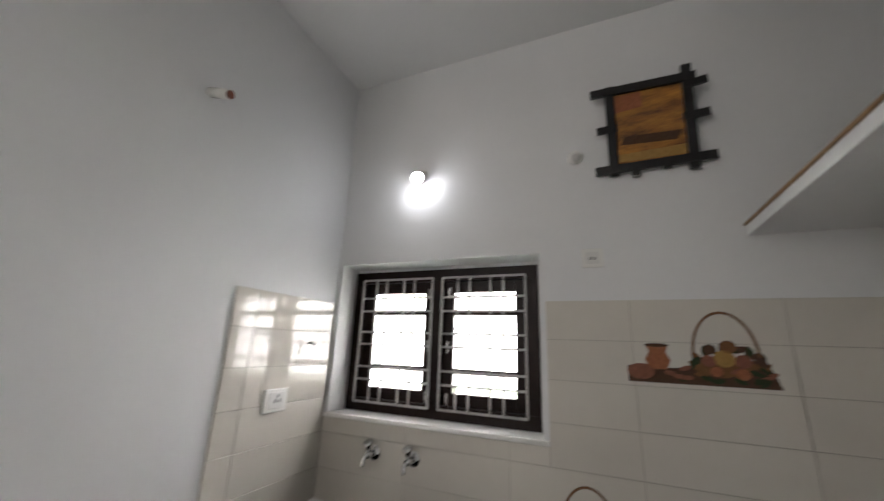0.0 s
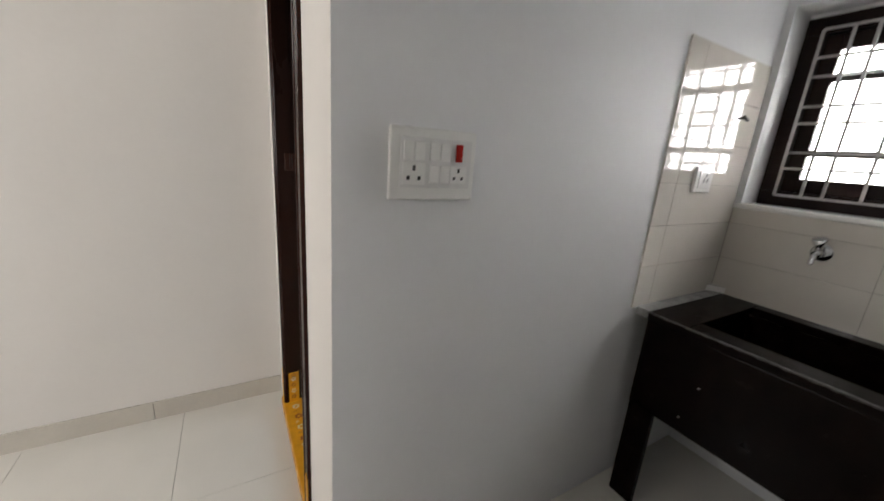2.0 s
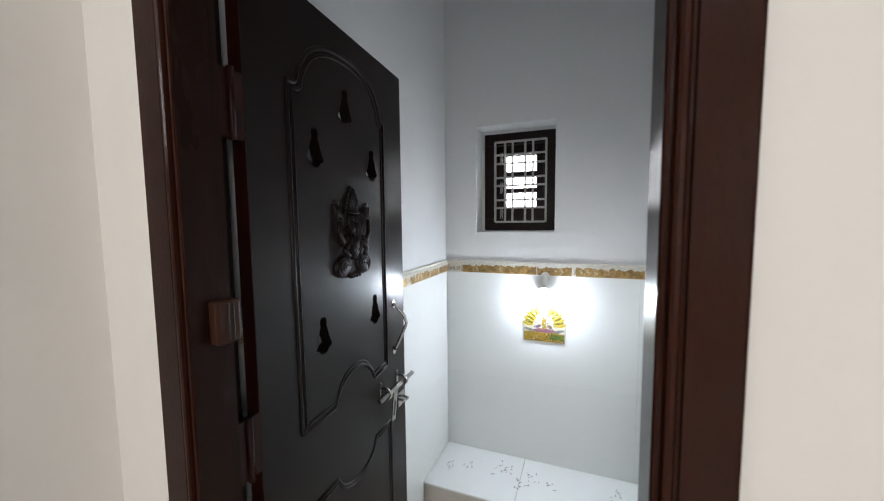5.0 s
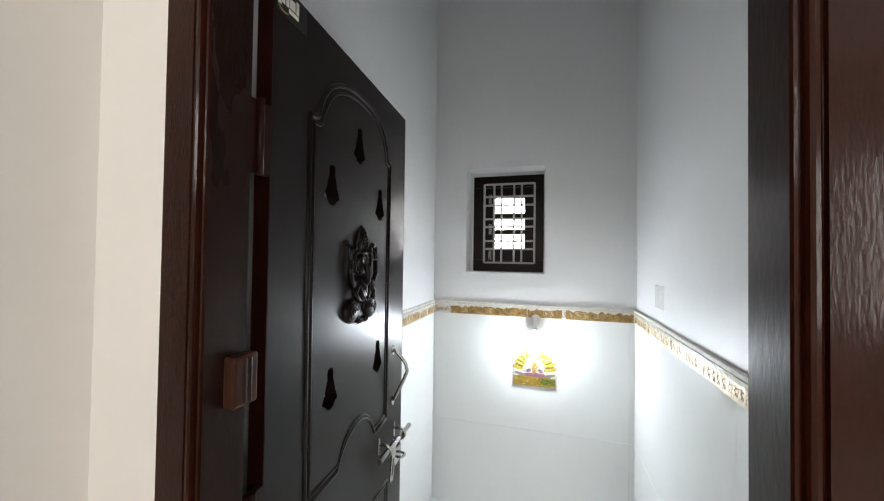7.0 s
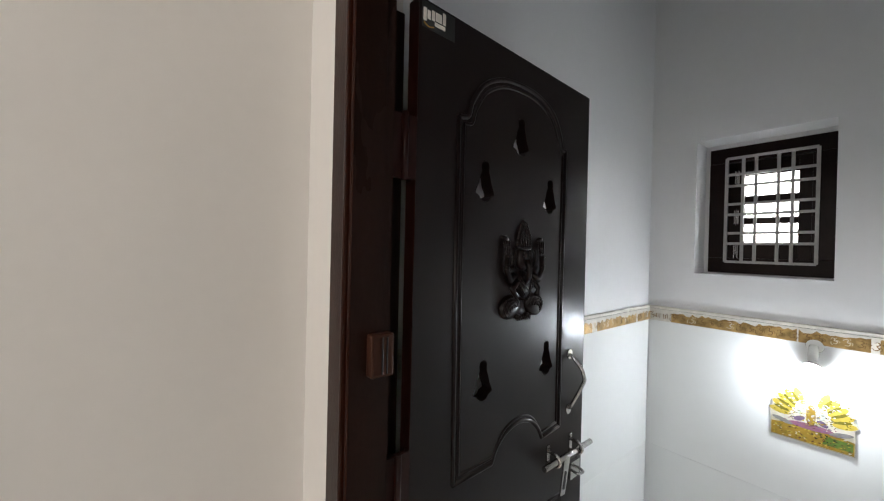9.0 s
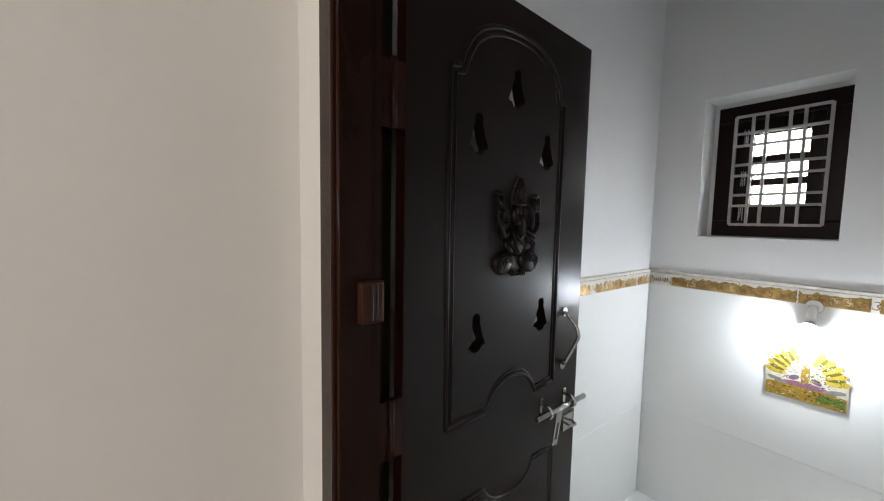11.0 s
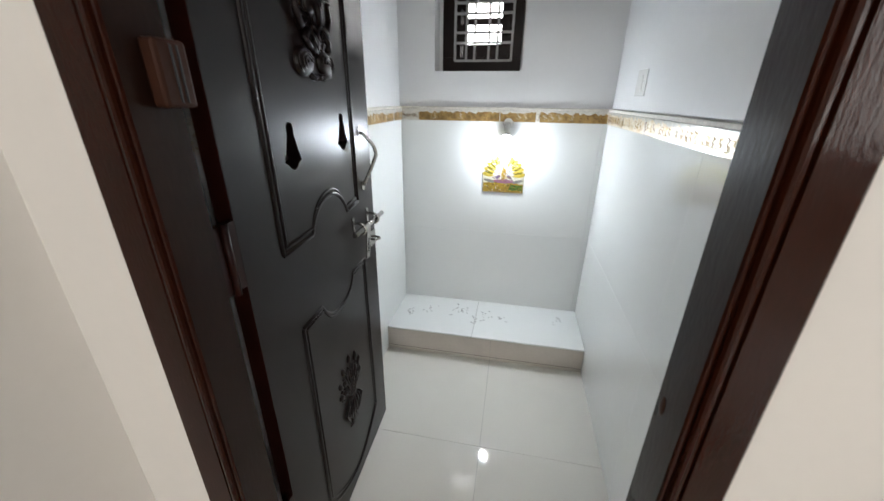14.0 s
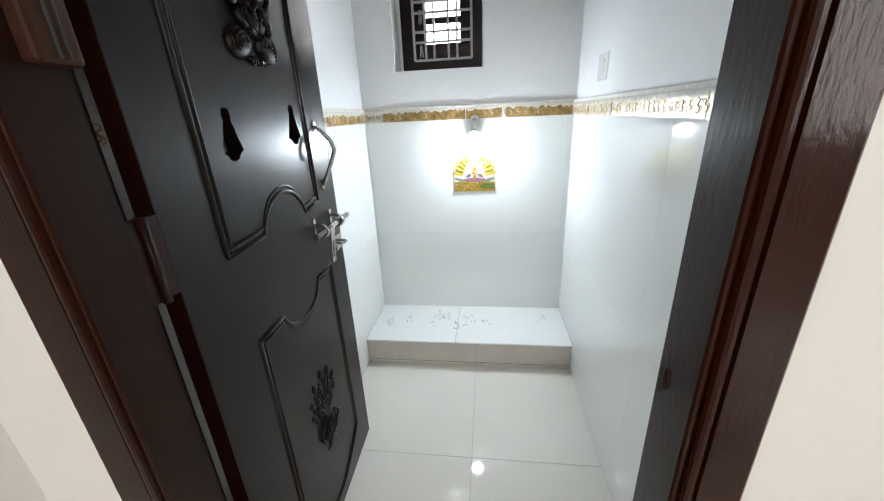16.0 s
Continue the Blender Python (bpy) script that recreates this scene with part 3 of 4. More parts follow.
# butt hinges between jamb and leaf, painted over with the frame
for z0 in (0.30, 0.99, 1.655):
    bm = boxes((-1.0750, -1.0625, 0.080, 0.152, z0, z0 + 0.125), bevel=0.0015)
    tube(bm, [(-1.0605, 0.119, z0 - 0.003), (-1.0605, 0.119, z0 + 0.128)], 0.0068, 10)
    part("hinge", bm, LEAF_EDGE, leaf, "painted-over butt hinge")

# stop block on the jamb
stop = thing("door_stop_block", (-1.020, 0.062, 1.32), "brown ridged door stop block on the frame's jamb", "door stop")
part("block", boxes((LI, LI + 0.022, 0.032, 0.078, 1.294, 1.370), bevel=0.005), BLOCK, stop)
for y in (0.052, 0.061):
    part("rib", boxes((LI + 0.0210, LI + 0.0235, y, y + 0.003, 1.300, 1.364), bevel=0.001), BLACK, stop)

# knot and dents in the other jamb
bm = bmesh.new()
ball(bm, (RI - 0.0005, 0.045, 0.945), (0.0022, 0.007, 0.015), 10, 6)
part("wood_knot", bm, BLOCK, frame_thing)

# ---------------------------------------------------------------- windows
VS, HS = (0.2, 0.35, 0.6, 0.75), (0.175, 0.275, 0.455, 0.555, 0.73, 0.84)


def window(name, x0, x1, z0, z1, y, fw, lights, label, pane):
    """A dark wooden frame in an opening, front face at y, with white bar grilles and glazed leaves behind them."""
    th = thing(name, ((x0 + x1) / 2, y, z0), label, "window", kind="structure")
    d = 0.075
    part("window_frame", boxes((x0, x1, y, y + d, z1 - fw, z1), (x0, x1, y, y + d, z0, z0 + fw), (x0, x0 + fw, y, y + d, z0 + fw, z1 - fw), (x1 - fw, x1, y, y + d, z0 + fw, z1 - fw), bevel=0.003), WINDOW_WOOD, th)
    n = len(lights)
    if n > 1:
        part("mullion", boxes((lights[0][1] + 0.004, lights[1][0] - 0.004, y, y + d, z0 + fw, z1 - fw), bevel=0.003), WINDOW_WOOD, th)
    for li, (a, b) in enumerate(lights):
        g0, g1 = z0 + fw - 0.016, z1 - fw + 0.016
        bm = bmesh.new()
        r = 0.0054
        for x in (a, b):
            box(bm, x - r, x + r, y - 0.010, y - 0.002, g0, g1)
        for z in (g0, g1):
            box(bm, a, b, y - 0.0095, y - 0.0025, z - r, z + r)
        grille = part("grille", bm, GRILLE, th, "white painted steel grille")
        for k in VS:
            x = a + (b - a) * k
            part("bar", boxes((x - r, x + r, y - 0.006, y + 0.002, g0, g1)), GRILLE, grille)
        for k in HS:
            z = g0 + (g1 - g0) * k
            part("bar", boxes((a, b, y - 0.012, y - 0.006, z - r, z + r)), GRILLE, grille)
        # glazed leaf behind: stiles, three panes, two glazing rails
        s = 0.062
        ya, yb = y + 0.030, y + 0.060
        aa, bb, c0, c1 = a - 0.004, b + 0.004, z0 + fw, z1 - fw
        sash = part("sash", boxes((aa, aa + s, ya, yb, c0, c1), (bb - s, bb, ya, yb, c0, c1), (aa + s, bb - s, ya, yb, c0, c0 + s), (aa + s, bb - s, ya, yb, c1 - s, c1), bevel=0.002), WINDOW_WOOD, th)
        p0, p1 = c0 + s, c1 - s
        cuts = [p0 + (p1 - p0) * k for k in pane]
        for z in cuts:
            part("glazing_bar", boxes((aa + s, bb - s, ya + 0.003, yb - 0.003, z - 0.014, z + 0.014)), WINDOW_WOOD, sash)
        for lo, hi in zip([p0] + cuts, cuts + [p1]):
            ob = part("pane", boxes((aa + s, bb - s, ya + 0.012, ya + 0.016, lo, hi)), GLASS, sash)
            ob.visible_shadow = False
        # tower bolts and stays on the sash
        for z in (c1 - 0.065, c0 + 0.03, (c0 + c1) / 2 - 0.03):
            xb = bb - 0.034 if n > 1 and li == 0 else aa + 0.034
            bm = boxes((xb - 0.009, xb + 0.009, ya - 0.003, ya, z - 0.030, z + 0.030), bevel=0.001)
            tube(bm, [(xb, ya - 0.006, z - 0.036), (xb, ya - 0.006, z + 0.036)], 0.0035, 8)
            part("tower_bolt", bm, STEEL, sash)
    return th


window("window_1", 0.033, 1.123, 1.302, 2.080, 1.985, 0.066, ((0.094, 0.550), (0.610, 1.062)), "dark wooden two-leaf kitchen window with white grilles", (0.21, 0.79))
window("window_2", -1.021, -0.618, 1.440, 1.998, 1.757, 0.066, ((-0.956, -0.668),), "small dark wooden shrine window with a white grille", (0.34, 0.66))
structure("trim_sill", boxes((0.002, 1.175, KY - 0.014, 1.984, 1.282, 1.304), bevel=0.004), PLASTIC, "white kitchen window sill slab")

# ---------------------------------------------------------------- shrine room fittings
# raised plinth at the back
SZ, SYF = 0.140, 1.262
plinth = thing("plinth", (-0.7, 1.45, 0), "low tiled shrine plinth with white top and beige riser", "plinth", kind="structure")
part("core", boxes((PX0, PX1, SYF + 0.008, PY, -0.012, SZ - 0.009)), GROUT, plinth)
for x0, x1 in ((PX0 + 0.001, -0.7525), (-0.7505, PX1 - 0.001)):
    part("top_tile", boxes((x0, x1, SYF - 0.004, PY - 0.001, SZ - 0.009, SZ), bevel=0.0012), POOJA_TILE, plinth)
for x0, x1 in ((PX0 + 0.001, -0.651), (-0.649, PX1 - 0.001)):
    part("riser_tile", boxes((x0, x1, SYF, SYF + 0.008, 0.0190, SZ - 0.0130), bevel=0.0008), RISER, plinth)
    part("riser_tile", boxes((x0, x1, SYF - 0.001, SYF + 0.008, 0.0, 0.0165), bevel=0.0008), SKIRT, plinth)
part("grout_joint", boxes((PX0 + 0.001, PX1 - 0.001, SYF + 0.0012, SYF + 0.006, SZ - 0.0135, SZ - 0.0092)), DIRT, plinth, "dark grimy joint under the top tiles")
part("grout_joint", boxes((PX0 + 0.001, PX1 - 0.001, SYF + 0.0008, SYF + 0.006, 0.0158, 0.0192)), DIRT, plinth, "dark grimy joint above the foot tiles")
# flaked paint and grit lying on the plinth
rnd = random.Random(4)
bm = bmesh.new()
for k in range(64):
    cxx, cyy = rnd.choice(((-0.83, 1.50), (-0.72, 1.50), (-0.75, 1.42), (-1.02, 1.48), (-1.14, 1.44), (-0.3, 1.5), (-0.6, 1.47), (-0.86, 1.51)))
    x, y, a = cxx + rnd.gauss(0, 0.022), cyy + rnd.gauss(0, 0.025), rnd.random() * 6.3
    l, wd = rnd.uniform(0.003, 0.013), rnd.uniform(0.0015, 0.004)
    prism(bm, [(math.cos(a + b) * (l if b % math.pi < 0.1 else wd), math.sin(a + b) * (l if b % math.pi < 0.1 else wd)) for b in (0, 1.2, 1.9, math.pi, 4.3, 5.1)], Matrix.Translation((x, y, SZ)), 0.0012)
tagged(new("paint_flakes", mesh_of("paint_flakes", bm, CEMENT)), "grey paint flakes and grit scattered on the plinth", "debris", kind="stuff")

# tiled dado, 1.2 m high
dado = thing("dado", (-0.7, 1.0, 0), "glossy white tile dado in the shrine room", "dado", kind="structure")
tile_rows = ((0.0, 0.6027), (0.6033, 1.200))
for z0, z1 in tile_rows:
    for y0, y1 in ((0.117, 0.6107), (0.6113, 1.632)):
        part("tile", boxes((PX1, PX1 + 0.0095, y0, y1, z0, z1), bevel=0.0004), POOJA_TILE, dado)
        part("tile", boxes((PX0 - 0.0075, PX0, y0, y1, z0, z1), bevel=0.0004), POOJA_TILE, dado)
    for x0, x1 in ((PX0 + 0.001, -0.2), (-0.1995, PX1 - 0.0003)):
        part("tile", boxes((x0, x1, PY, PY + 0.0075, z0, z1), bevel=0.0004), POOJA_TILE, dado)

# gold border strip along the dado's top, with pressed curls, partly under its milky film
border = thing("border_strip", (-0.7, 1.63, 1.2), "embossed gold border tiles with milky film along the dado", "border", kind="structure")
BZ0, BZ1 = 1.2015, 1.256


def border_run(m, length, gold, seed, face, inks, low=0.036, gap=0.030):
    """m: local x along the wall, y up, z out of the wall; face: the foil's material; inks: those of the pressed curls."""
    r = random.Random(seed)
    n = max(1, round(length / 0.3))
    for k in range(n):
        a, b = length * k / n + 0.0008, length * (k + 1) / n - 0.0008
        part("border_tile", prism(bmesh.new(), [(a, 0), (b, 0), (b, BZ1 - BZ0), (a, BZ1 - BZ0)], m, 0.009), FILM, border)
    for a, b in gold:
        steps = max(9, round((b - a) / 0.012))
        top_line = [(a + (b - a) * j / steps, low + r.uniform(-0.006, 0.009)) for j in range(steps + 1)]
        q = [(a, 0.0015), (b, 0.0015)] + top_line[::-1]
        part("gold_face", prism(bmesh.new(), q, m @ Matrix.Translation((0, 0, 0.009)), 0.0009), face, border)
    x = 0.016
    while x < length - 0.016:
        bm = bmesh.new()
        s, on_gold, tilt = r.uniform(0.65, 0.95), any(a < x < b for a, b in gold), r.uniform(-0.5, 0.5)
        put = lambda px, py: m @ Vector((x + s * (px * math.cos(tilt) - py * math.sin(tilt)), 0.024 + s * (px * math.sin(tilt) + py * math.cos(tilt)), 0.0094))
        if on_gold or r.random() < 0.6:
            curve = smooth([(-0.010, 0.012), (0.000, 0.017), (0.007, 0.010), (0.000, 0.002), (0.009, -0.006), (0.000, -0.015), (-0.011, -0.010)], 3)
            tube(bm, [put(px, py) for px, py in (tuple(v) for v in curve)], [0.0008 + 0.0010 * math.sin(math.pi * j / (len(curve) - 1)) for j in range(len(curve))], 6)
            tube(bm, [put(*v) for v in ((0.008, 0.000), (0.015, -0.003), (0.016, -0.011), (0.011, -0.015))], 0.0012, 6)
            ball(bm, put(0.014, 0.012), (0.002, 0.002, 0.002), 8, 5)
            if r.random() < 0.5:
                tube(bm, [put(*v) for v in ((-0.016, -0.016), (-0.018, -0.006), (-0.013, 0.002))], 0.0012, 6)
        else:
            for j in range(3):
                tube(bm, [put(-0.012 + j * 0.011, -0.014), put(-0.011 + j * 0.011, 0.014)], 0.0014, 6)
        part("curl", bm, r.choice(inks), border)
        x += r.uniform(gap, gap + 0.012)


border_run(Matrix.Translation((PX0, PY + 0.0015, BZ0)) @ Matrix(((1, 0, 0, 0), (0, 0, -1, 0), (0, 1, 0, 0), (0, 0, 0, 1))), PX1 - PX0, ((0.10, 0.52), (0.525, 0.70), (0.72, 1.04)), 3, GOLD, (GOLD_DARK, GOLD_DARK, PALE_GOLD), 0.041, 0.028)
border_run(Matrix.Translation((PX0 - 0.0015, 0.117, BZ0)) @ Matrix(((0, 0, 1, 0), (1, 0, 0, 0), (0, 1, 0, 0), (0, 0, 0, 1))), PY - 0.118, ((0.70, 0.98), (1.02, 1.36), (1.38, 1.51)), 5, GOLD, (GOLD_DARK, GOLD, PALE_GOLD, FILM))
border_run(Matrix.Translation((PX1 + 0.0015, PY - 0.001, BZ0)) @ Matrix(((0, 0, -1, 0), (-1, 0, 0, 0), (0, 1, 0, 0), (0, 0, 0, 1))), PY - 0.118, ((0.03, 0.29), (0.30, 0.58), (0.60, 0.86), (0.865, 1.16), (1.165, 1.51)), 8, PALE_GOLD, (GOLD_DARK, GOLD, GOLD, PALE_GOLD), 0.043, 0.022)
# cement and paint line above the border
structure("trim_dado_top", boxes((PX0 - 0.008, PX1 + 0.01, PY - 0.006, PY + 0.009, 1.2565, 1.270), (PX0 - 0.009, PX0 + 0.006, 0.116, PY - 0.006, 1.2565, 1.270), (PX1 - 0.006, PX1 + 0.0105, 0.116, PY - 0.006, 1.2565, 1.270), bevel=0.003),
          CHALK, "uneven white cement line on top of the border tiles")

# printed plaque with a fan of petals
plaque = thing("wall_plaque", (-0.657, PY, 0.835), "die-cut colourful printed plaque with yellow petal fan on the tiles", "plaque")
PM = Matrix.Translation((-0.657, PY, 0.835)) @ Matrix(((1, 0, 0, 0), (0, 0, -1, 0), (0, 1, 0, 0), (0, 0, 0, 1)))


def flat(name, poly, colour, lift, parent=plaque, m=PM, t=0.0006):
    return part(name, prism(bmesh.new(), poly, m @ Matrix.Translation((0, 0, lift)), t), colour, parent)


def ell(cx, cy, rx, ry, n=16, a=0.0):
    ca, sa = math.cos(a), math.sin(a)
    return [(cx + ca * rx * math.cos(t) - sa * ry * math.sin(t), cy + sa * rx * math.cos(t) + ca * ry * math.sin(t)) for t in (2 * math.pi * k / n for k in range(n))]


rim = [(-0.109, 0.0), (0.109, 0.0), (0.109, 0.080)]
for k in range(12):
    for dd, rr in ((-4.6, 0.116), (0, 0.127), (4.6, 0.122)):
        a = radians(8 + k * 14.9 + dd)
        rim.append((0.93 * rr * math.cos(a), 0.086 + 0.97 * rr * math.sin(a)))
rim.append((-0.109, 0.080))
flat("backing", rim, PAINT["ivory"], 0.0, t=0.004)
for k in range(12):
    a = radians(8 + k * 14.9)
    side_petal = k < 5 or k > 6
    flat("petal", ell(0.084 * math.cos(a), 0.086 + 0.088 * math.sin(a), 0.031, 0.0122, 12, a), PAINT["yellow" if side_petal else "ivory"], 0.004)
    bq = a + radians(7.45)
    if k < 11 and k not in (4, 5, 6):
        flat("petal_gap", ell(0.082 * math.cos(bq), 0.086 + 0.084 * math.sin(bq), 0.024, 0.0052, 10, bq), PAINT["olive"], 0.0047)
flat("print_patch", [(-0.107, 0.004), (0.107, 0.004), (0.107, 0.050), (0.060, 0.058), (-0.060, 0.058), (-0.107, 0.052)], PAINT["gold"], 0.0047)
flat("print_patch", [(0.030, 0.016), (0.104, 0.016), (0.104, 0.044), (0.040, 0.046)], PAINT["green"], 0.0051)
flat("print_patch", ell(0.0, 0.064, 0.060, 0.011, 18), PAINT["pink"], 0.0053)
flat("print_patch", ell(0.0, 0.104, 0.013, 0.040, 14), PAINT["gold"], 0.0053)
for s in (-1, 1):
    flat("print_patch", ell(s * 0.076, 0.064, 0.030, 0.008, 14, s * 0.25), PAINT["grey"], 0.0054)
    flat("print_patch", ell(s * 0.030, 0.086, 0.016, 0.009, 12, s * -0.5), PAINT["purple"], 0.0055)
    flat("print_patch", ell(s * 0.030, 0.122, 0.010, 0.026, 12, s * -0.2), PAINT["cyan"], 0.0055)
# fine mottled print, one part a colour
sp = random.Random(12)
for lift, (colour, n, x0, x1, z0, z1) in enumerate((("yellow", 46, -0.10, 0.10, 0.008, 0.052), ("olive", 40, -0.10, 0.10, 0.010, 0.054), ("dark", 30, -0.10, 0.10, 0.008, 0.05), ("leaf", 24, 0.0, 0.10, 0.012, 0.05),
                                                    ("ivory", 16, -0.10, 0.10, 0.006, 0.07), ("pink", 22, -0.07, 0.07, 0.052, 0.08), ("purple", 18, -0.07, 0.07, 0.056, 0.10), ("cyan", 26, -0.05, 0.05, 0.085, 0.16),
                                                    ("gold", 30, -0.05, 0.05, 0.08, 0.15), ("ivory", 30, -0.06, 0.06, 0.09, 0.17), ("grey", 20, -0.05, 0.05, 0.09, 0.17),
                                                    ("olive", 34, -0.10, -0.045, 0.085, 0.18), ("olive", 34, 0.045, 0.10, 0.085, 0.18), ("ivory", 40, -0.10, 0.10, 0.08, 0.19), ("dark", 18, -0.06, 0.06, 0.05, 0.12), ("yellow", 22, -0.03, 0.03, 0.07, 0.13))):
    bm = bmesh.new()
    for k in range(n):
        prism(bm, ell(sp.uniform(x0, x1), sp.uniform(z0, z1), sp.uniform(0.0015, 0.005), sp.uniform(0.001, 0.0022), 7, sp.uniform(-0.7, 0.7)), PM @ Matrix.Translation((0, 0, 0.0060 + lift * 0.0001 + k * 0.000001)), 0.00005)
    tagged(part("print_speckle", bm, PAINT[colour], plaque), kind="stuff")

# LED bulb in a slanted holder above the plaque
lampb = thing("wall_bulb", (-0.652, PY, 1.195), "lit white LED bulb in a slanted wall holder", "lamp")
part("base_plate", tube(bmesh.new(), [(-0.652, PY + 0.001, 1.196), (-0.652, PY - 0.012, 1.196)], [0.026, 0.023], 24), PLASTIC, lampb)
part("holder", tube(bmesh.new(), [(-0.654, PY - 0.010, 1.196), (-0.654, PY - 0.020, 1.184), (-0.654, PY - 0.028, 1.166), (-0.654, PY - 0.038, 1.148)], [0.013, 0.0140, 0.0140, 0.0135], 20), PLASTIC, lampb)
axis, mid = Vector((0, -0.82, -0.572)), Vector((-0.654, PY - 0.058, 1.120))


def dome(mid, axis, r, n=7):
    """A rounded bulb cap that opens at mid and bulges along axis."""
    turns = [math.pi / 2 * k / n for k in range(n + 1)]
    return tube(bmesh.new(), [mid + axis * r * math.sin(a) for a in turns], [max(r * math.cos(a), 0.0008) for a in turns], 22)


part("collar", tube(bmesh.new(), [mid - axis * 0.030, mid - axis * 0.014, mid], [0.0135, 0.020, 0.0288], 22), PLASTIC_GREY, lampb)
part("bulb", dome(mid + axis * 0.0005, axis, 0.0285), BULB_P, lampb, "glowing white bulb dome")

# small switch plate above the border
sw = thing("wall_switch_plate", (PX1, 1.25, 1.37), "plain white flush switch plate above the border", "switch")
part("plate", boxes((-0.1672, -0.1635, 1.19, 1.31, 1.325, 1.415), bevel=0.0012), PLASTIC, sw)
part("rocker", boxes((-0.1686, -0.1668, 1.235, 1.265, 1.345, 1.395), bevel=0.0007), PLASTIC, sw)

# ---------------------------------------------------------------- kitchen: granite sink and counter
CZ = 0.872
sink = thing("sink_unit", (0.55, 1.53, 0), "black granite trough sink with deep apron front", "sink")
SX1, CF = 1.16, 1.232
part("rim", boxes((0.062, 0.211, CF, KY - 0.01, CZ - 0.035, CZ), (0.705, SX1, CF, KY - 0.01, CZ - 0.035, CZ), (0.211, 0.705, CF, 1.333, CZ - 0.035, CZ), (0.211, 0.705, 1.762, KY - 0.01, CZ - 0.035, CZ), bevel=0.003), GRANITE, sink)
part("apron", boxes((0.064, SX1, CF + 0.004, CF + 0.030, 0.462, CZ - 0.036), bevel=0.003), GRANITE, sink)
for q in ((0.205, 0.215, 1.30, 1.78, 0.56, CZ - 0.036), (0.701, 0.711, 1.30, 1.78, 0.56, CZ - 0.036), (0.2155, 0.7005, 1.327, 1.337, 0.56, CZ - 0.036), (0.2155, 0.7005, 1.758, 1.768, 0.56, CZ - 0.036)):
    part("basin_wall", boxes(q), GRANITE, sink)
for x, z in ((0.296, 0.670), (0.258, 0.522)):
    part("stud", ball(bmesh.new(), (x, CF + 0.003, z), (0.006, 0.004, 0.006), 10, 6), STEEL, sink, "small bright screw head")
part("basin_floor", boxes((0.205, 0.711, 1.30, 1.78, 0.535, 0.559)), GRANITE, sink)
part("leg", boxes((0.066, 0.168, CF + 0.005, CF + 0.030, 0.0, 0.461), bevel=0.003), GRANITE, sink)
# Added slab, set back, that turns the gap between wall and apron black.
part("gap_darkener", boxes((0.009, 0.070, CF + 0.13, CF + 0.15, 0.0, CZ - 0.036), bevel=0.002), GRANITE, sink)
part("drain", tube(bmesh.new(), [(0.45, 1.55, 0.556), (0.45, 1.55, 0.565)], [0.035, 0.033], 20), STEEL, sink)
bm = bmesh.new()
r2 = random.Random(9)
for k in range(70):
    xx = 0.07 + (SX1 - 0.08) * k / 69
    box(bm, xx - 0.009, xx + 0.009, CF - 0.0006, CF + 0.005 + r2.random() * 0.003, CZ - 0.004 - r2.random() * 0.003, CZ + 0.0006)
part("worn_edge", bm, GRANITE_EDGE, sink, "worn grey front edge of the granite")
counter = thing("counter", (1.85, 1.53, 0), "black granite counter slab on slab legs", "counter")
part("slab", boxes((SX1 + 0.003, EX - 0.003, CF, KY - 0.01, CZ - 0.035, CZ), bevel=0.003), GRANITE, counter)
for x in (SX1 + 0.02, 1.85, 2.50):
    part("leg", boxes((x, x + 0.03, CF + 0.03, KY - 0.02, 0.0, CZ - 0.036), bevel=0.002), GRANITE, counter)
part("wall_ledge", boxes((0.008, 0.062, 1.236, KY - 0.01, CZ - 0.030, CZ + 0.003), bevel=0.003), CEMENT, sink, "rough grey fillet against the wall")
part("corner_fillet", prism(bmesh.new(), [(0.008, 1.834), (0.008, 1.79), (0.07, 1.834)], Matrix.Translation((0, 0, CZ)), 0.030), PLASTIC, sink, "white sealant lump in the corner")


def bib_tap(x, z):
    tap = thing("bib_tap", (x, KY, z), "chrome bib tap on the wall above the sink", "tap", "taps above the sink")
    y = KY - 0.006
    part("flange", tube(bmesh.new(), [(x, y + 0.002, z), (x, y - 0.006, z), (x, y - 0.012, z)], [0.036, 0.034, 0.016], 22), CHROME, tap)
    part("body", tube(bmesh.new(), [(x, y - 0.010, z), (x, y - 0.030, z), (x, y - 0.055, z), (x, y - 0.070, z - 0.003)], [0.013, 0.013, 0.016, 0.014], 18), CHROME, tap)
    part("spout", tube(bmesh.new(), smooth([(x, y - 0.060, z - 0.002), (x, y - 0.080, z - 0.006), (x, y - 0.092, z - 0.020), (x, y - 0.094, z - 0.040)], 5), 0.0095, 14), CHROME, tap)
    part("lever", tube(bmesh.new(), [(x, y - 0.046, z + 0.010), (x - 0.002, y - 0.050, z + 0.030), (x - 0.004, y - 0.056, z + 0.056), (x - 0.005, y - 0.058, z + 0.060)], [0.012, 0.014, 0.025, 0.021], 16), CHROME, tap)
    return tap


bib_tap(0.344, 1.152)
bib_tap(0.558, 1.152)

# ---------------------------------------------------------------- kitchen wall things
board = thing("switchboard", (0, 0.222, 1.39), "white surface-mounted modular switchboard with a red indicator", "switchboard")
Y0, Y1, Z0, Z1 = 0.123, 0.354, 1.310, 1.476
part("back_box", boxes((0.0, 0.008, Y0 + 0.004, Y1 - 0.004, Z0 + 0.004, Z1 - 0.004), bevel=0.003), PLASTIC, board)
part("face_plate", boxes((0.008, 0.020, Y0, Y1, Z0, Z1), bevel=0.004), PLASTIC, board)
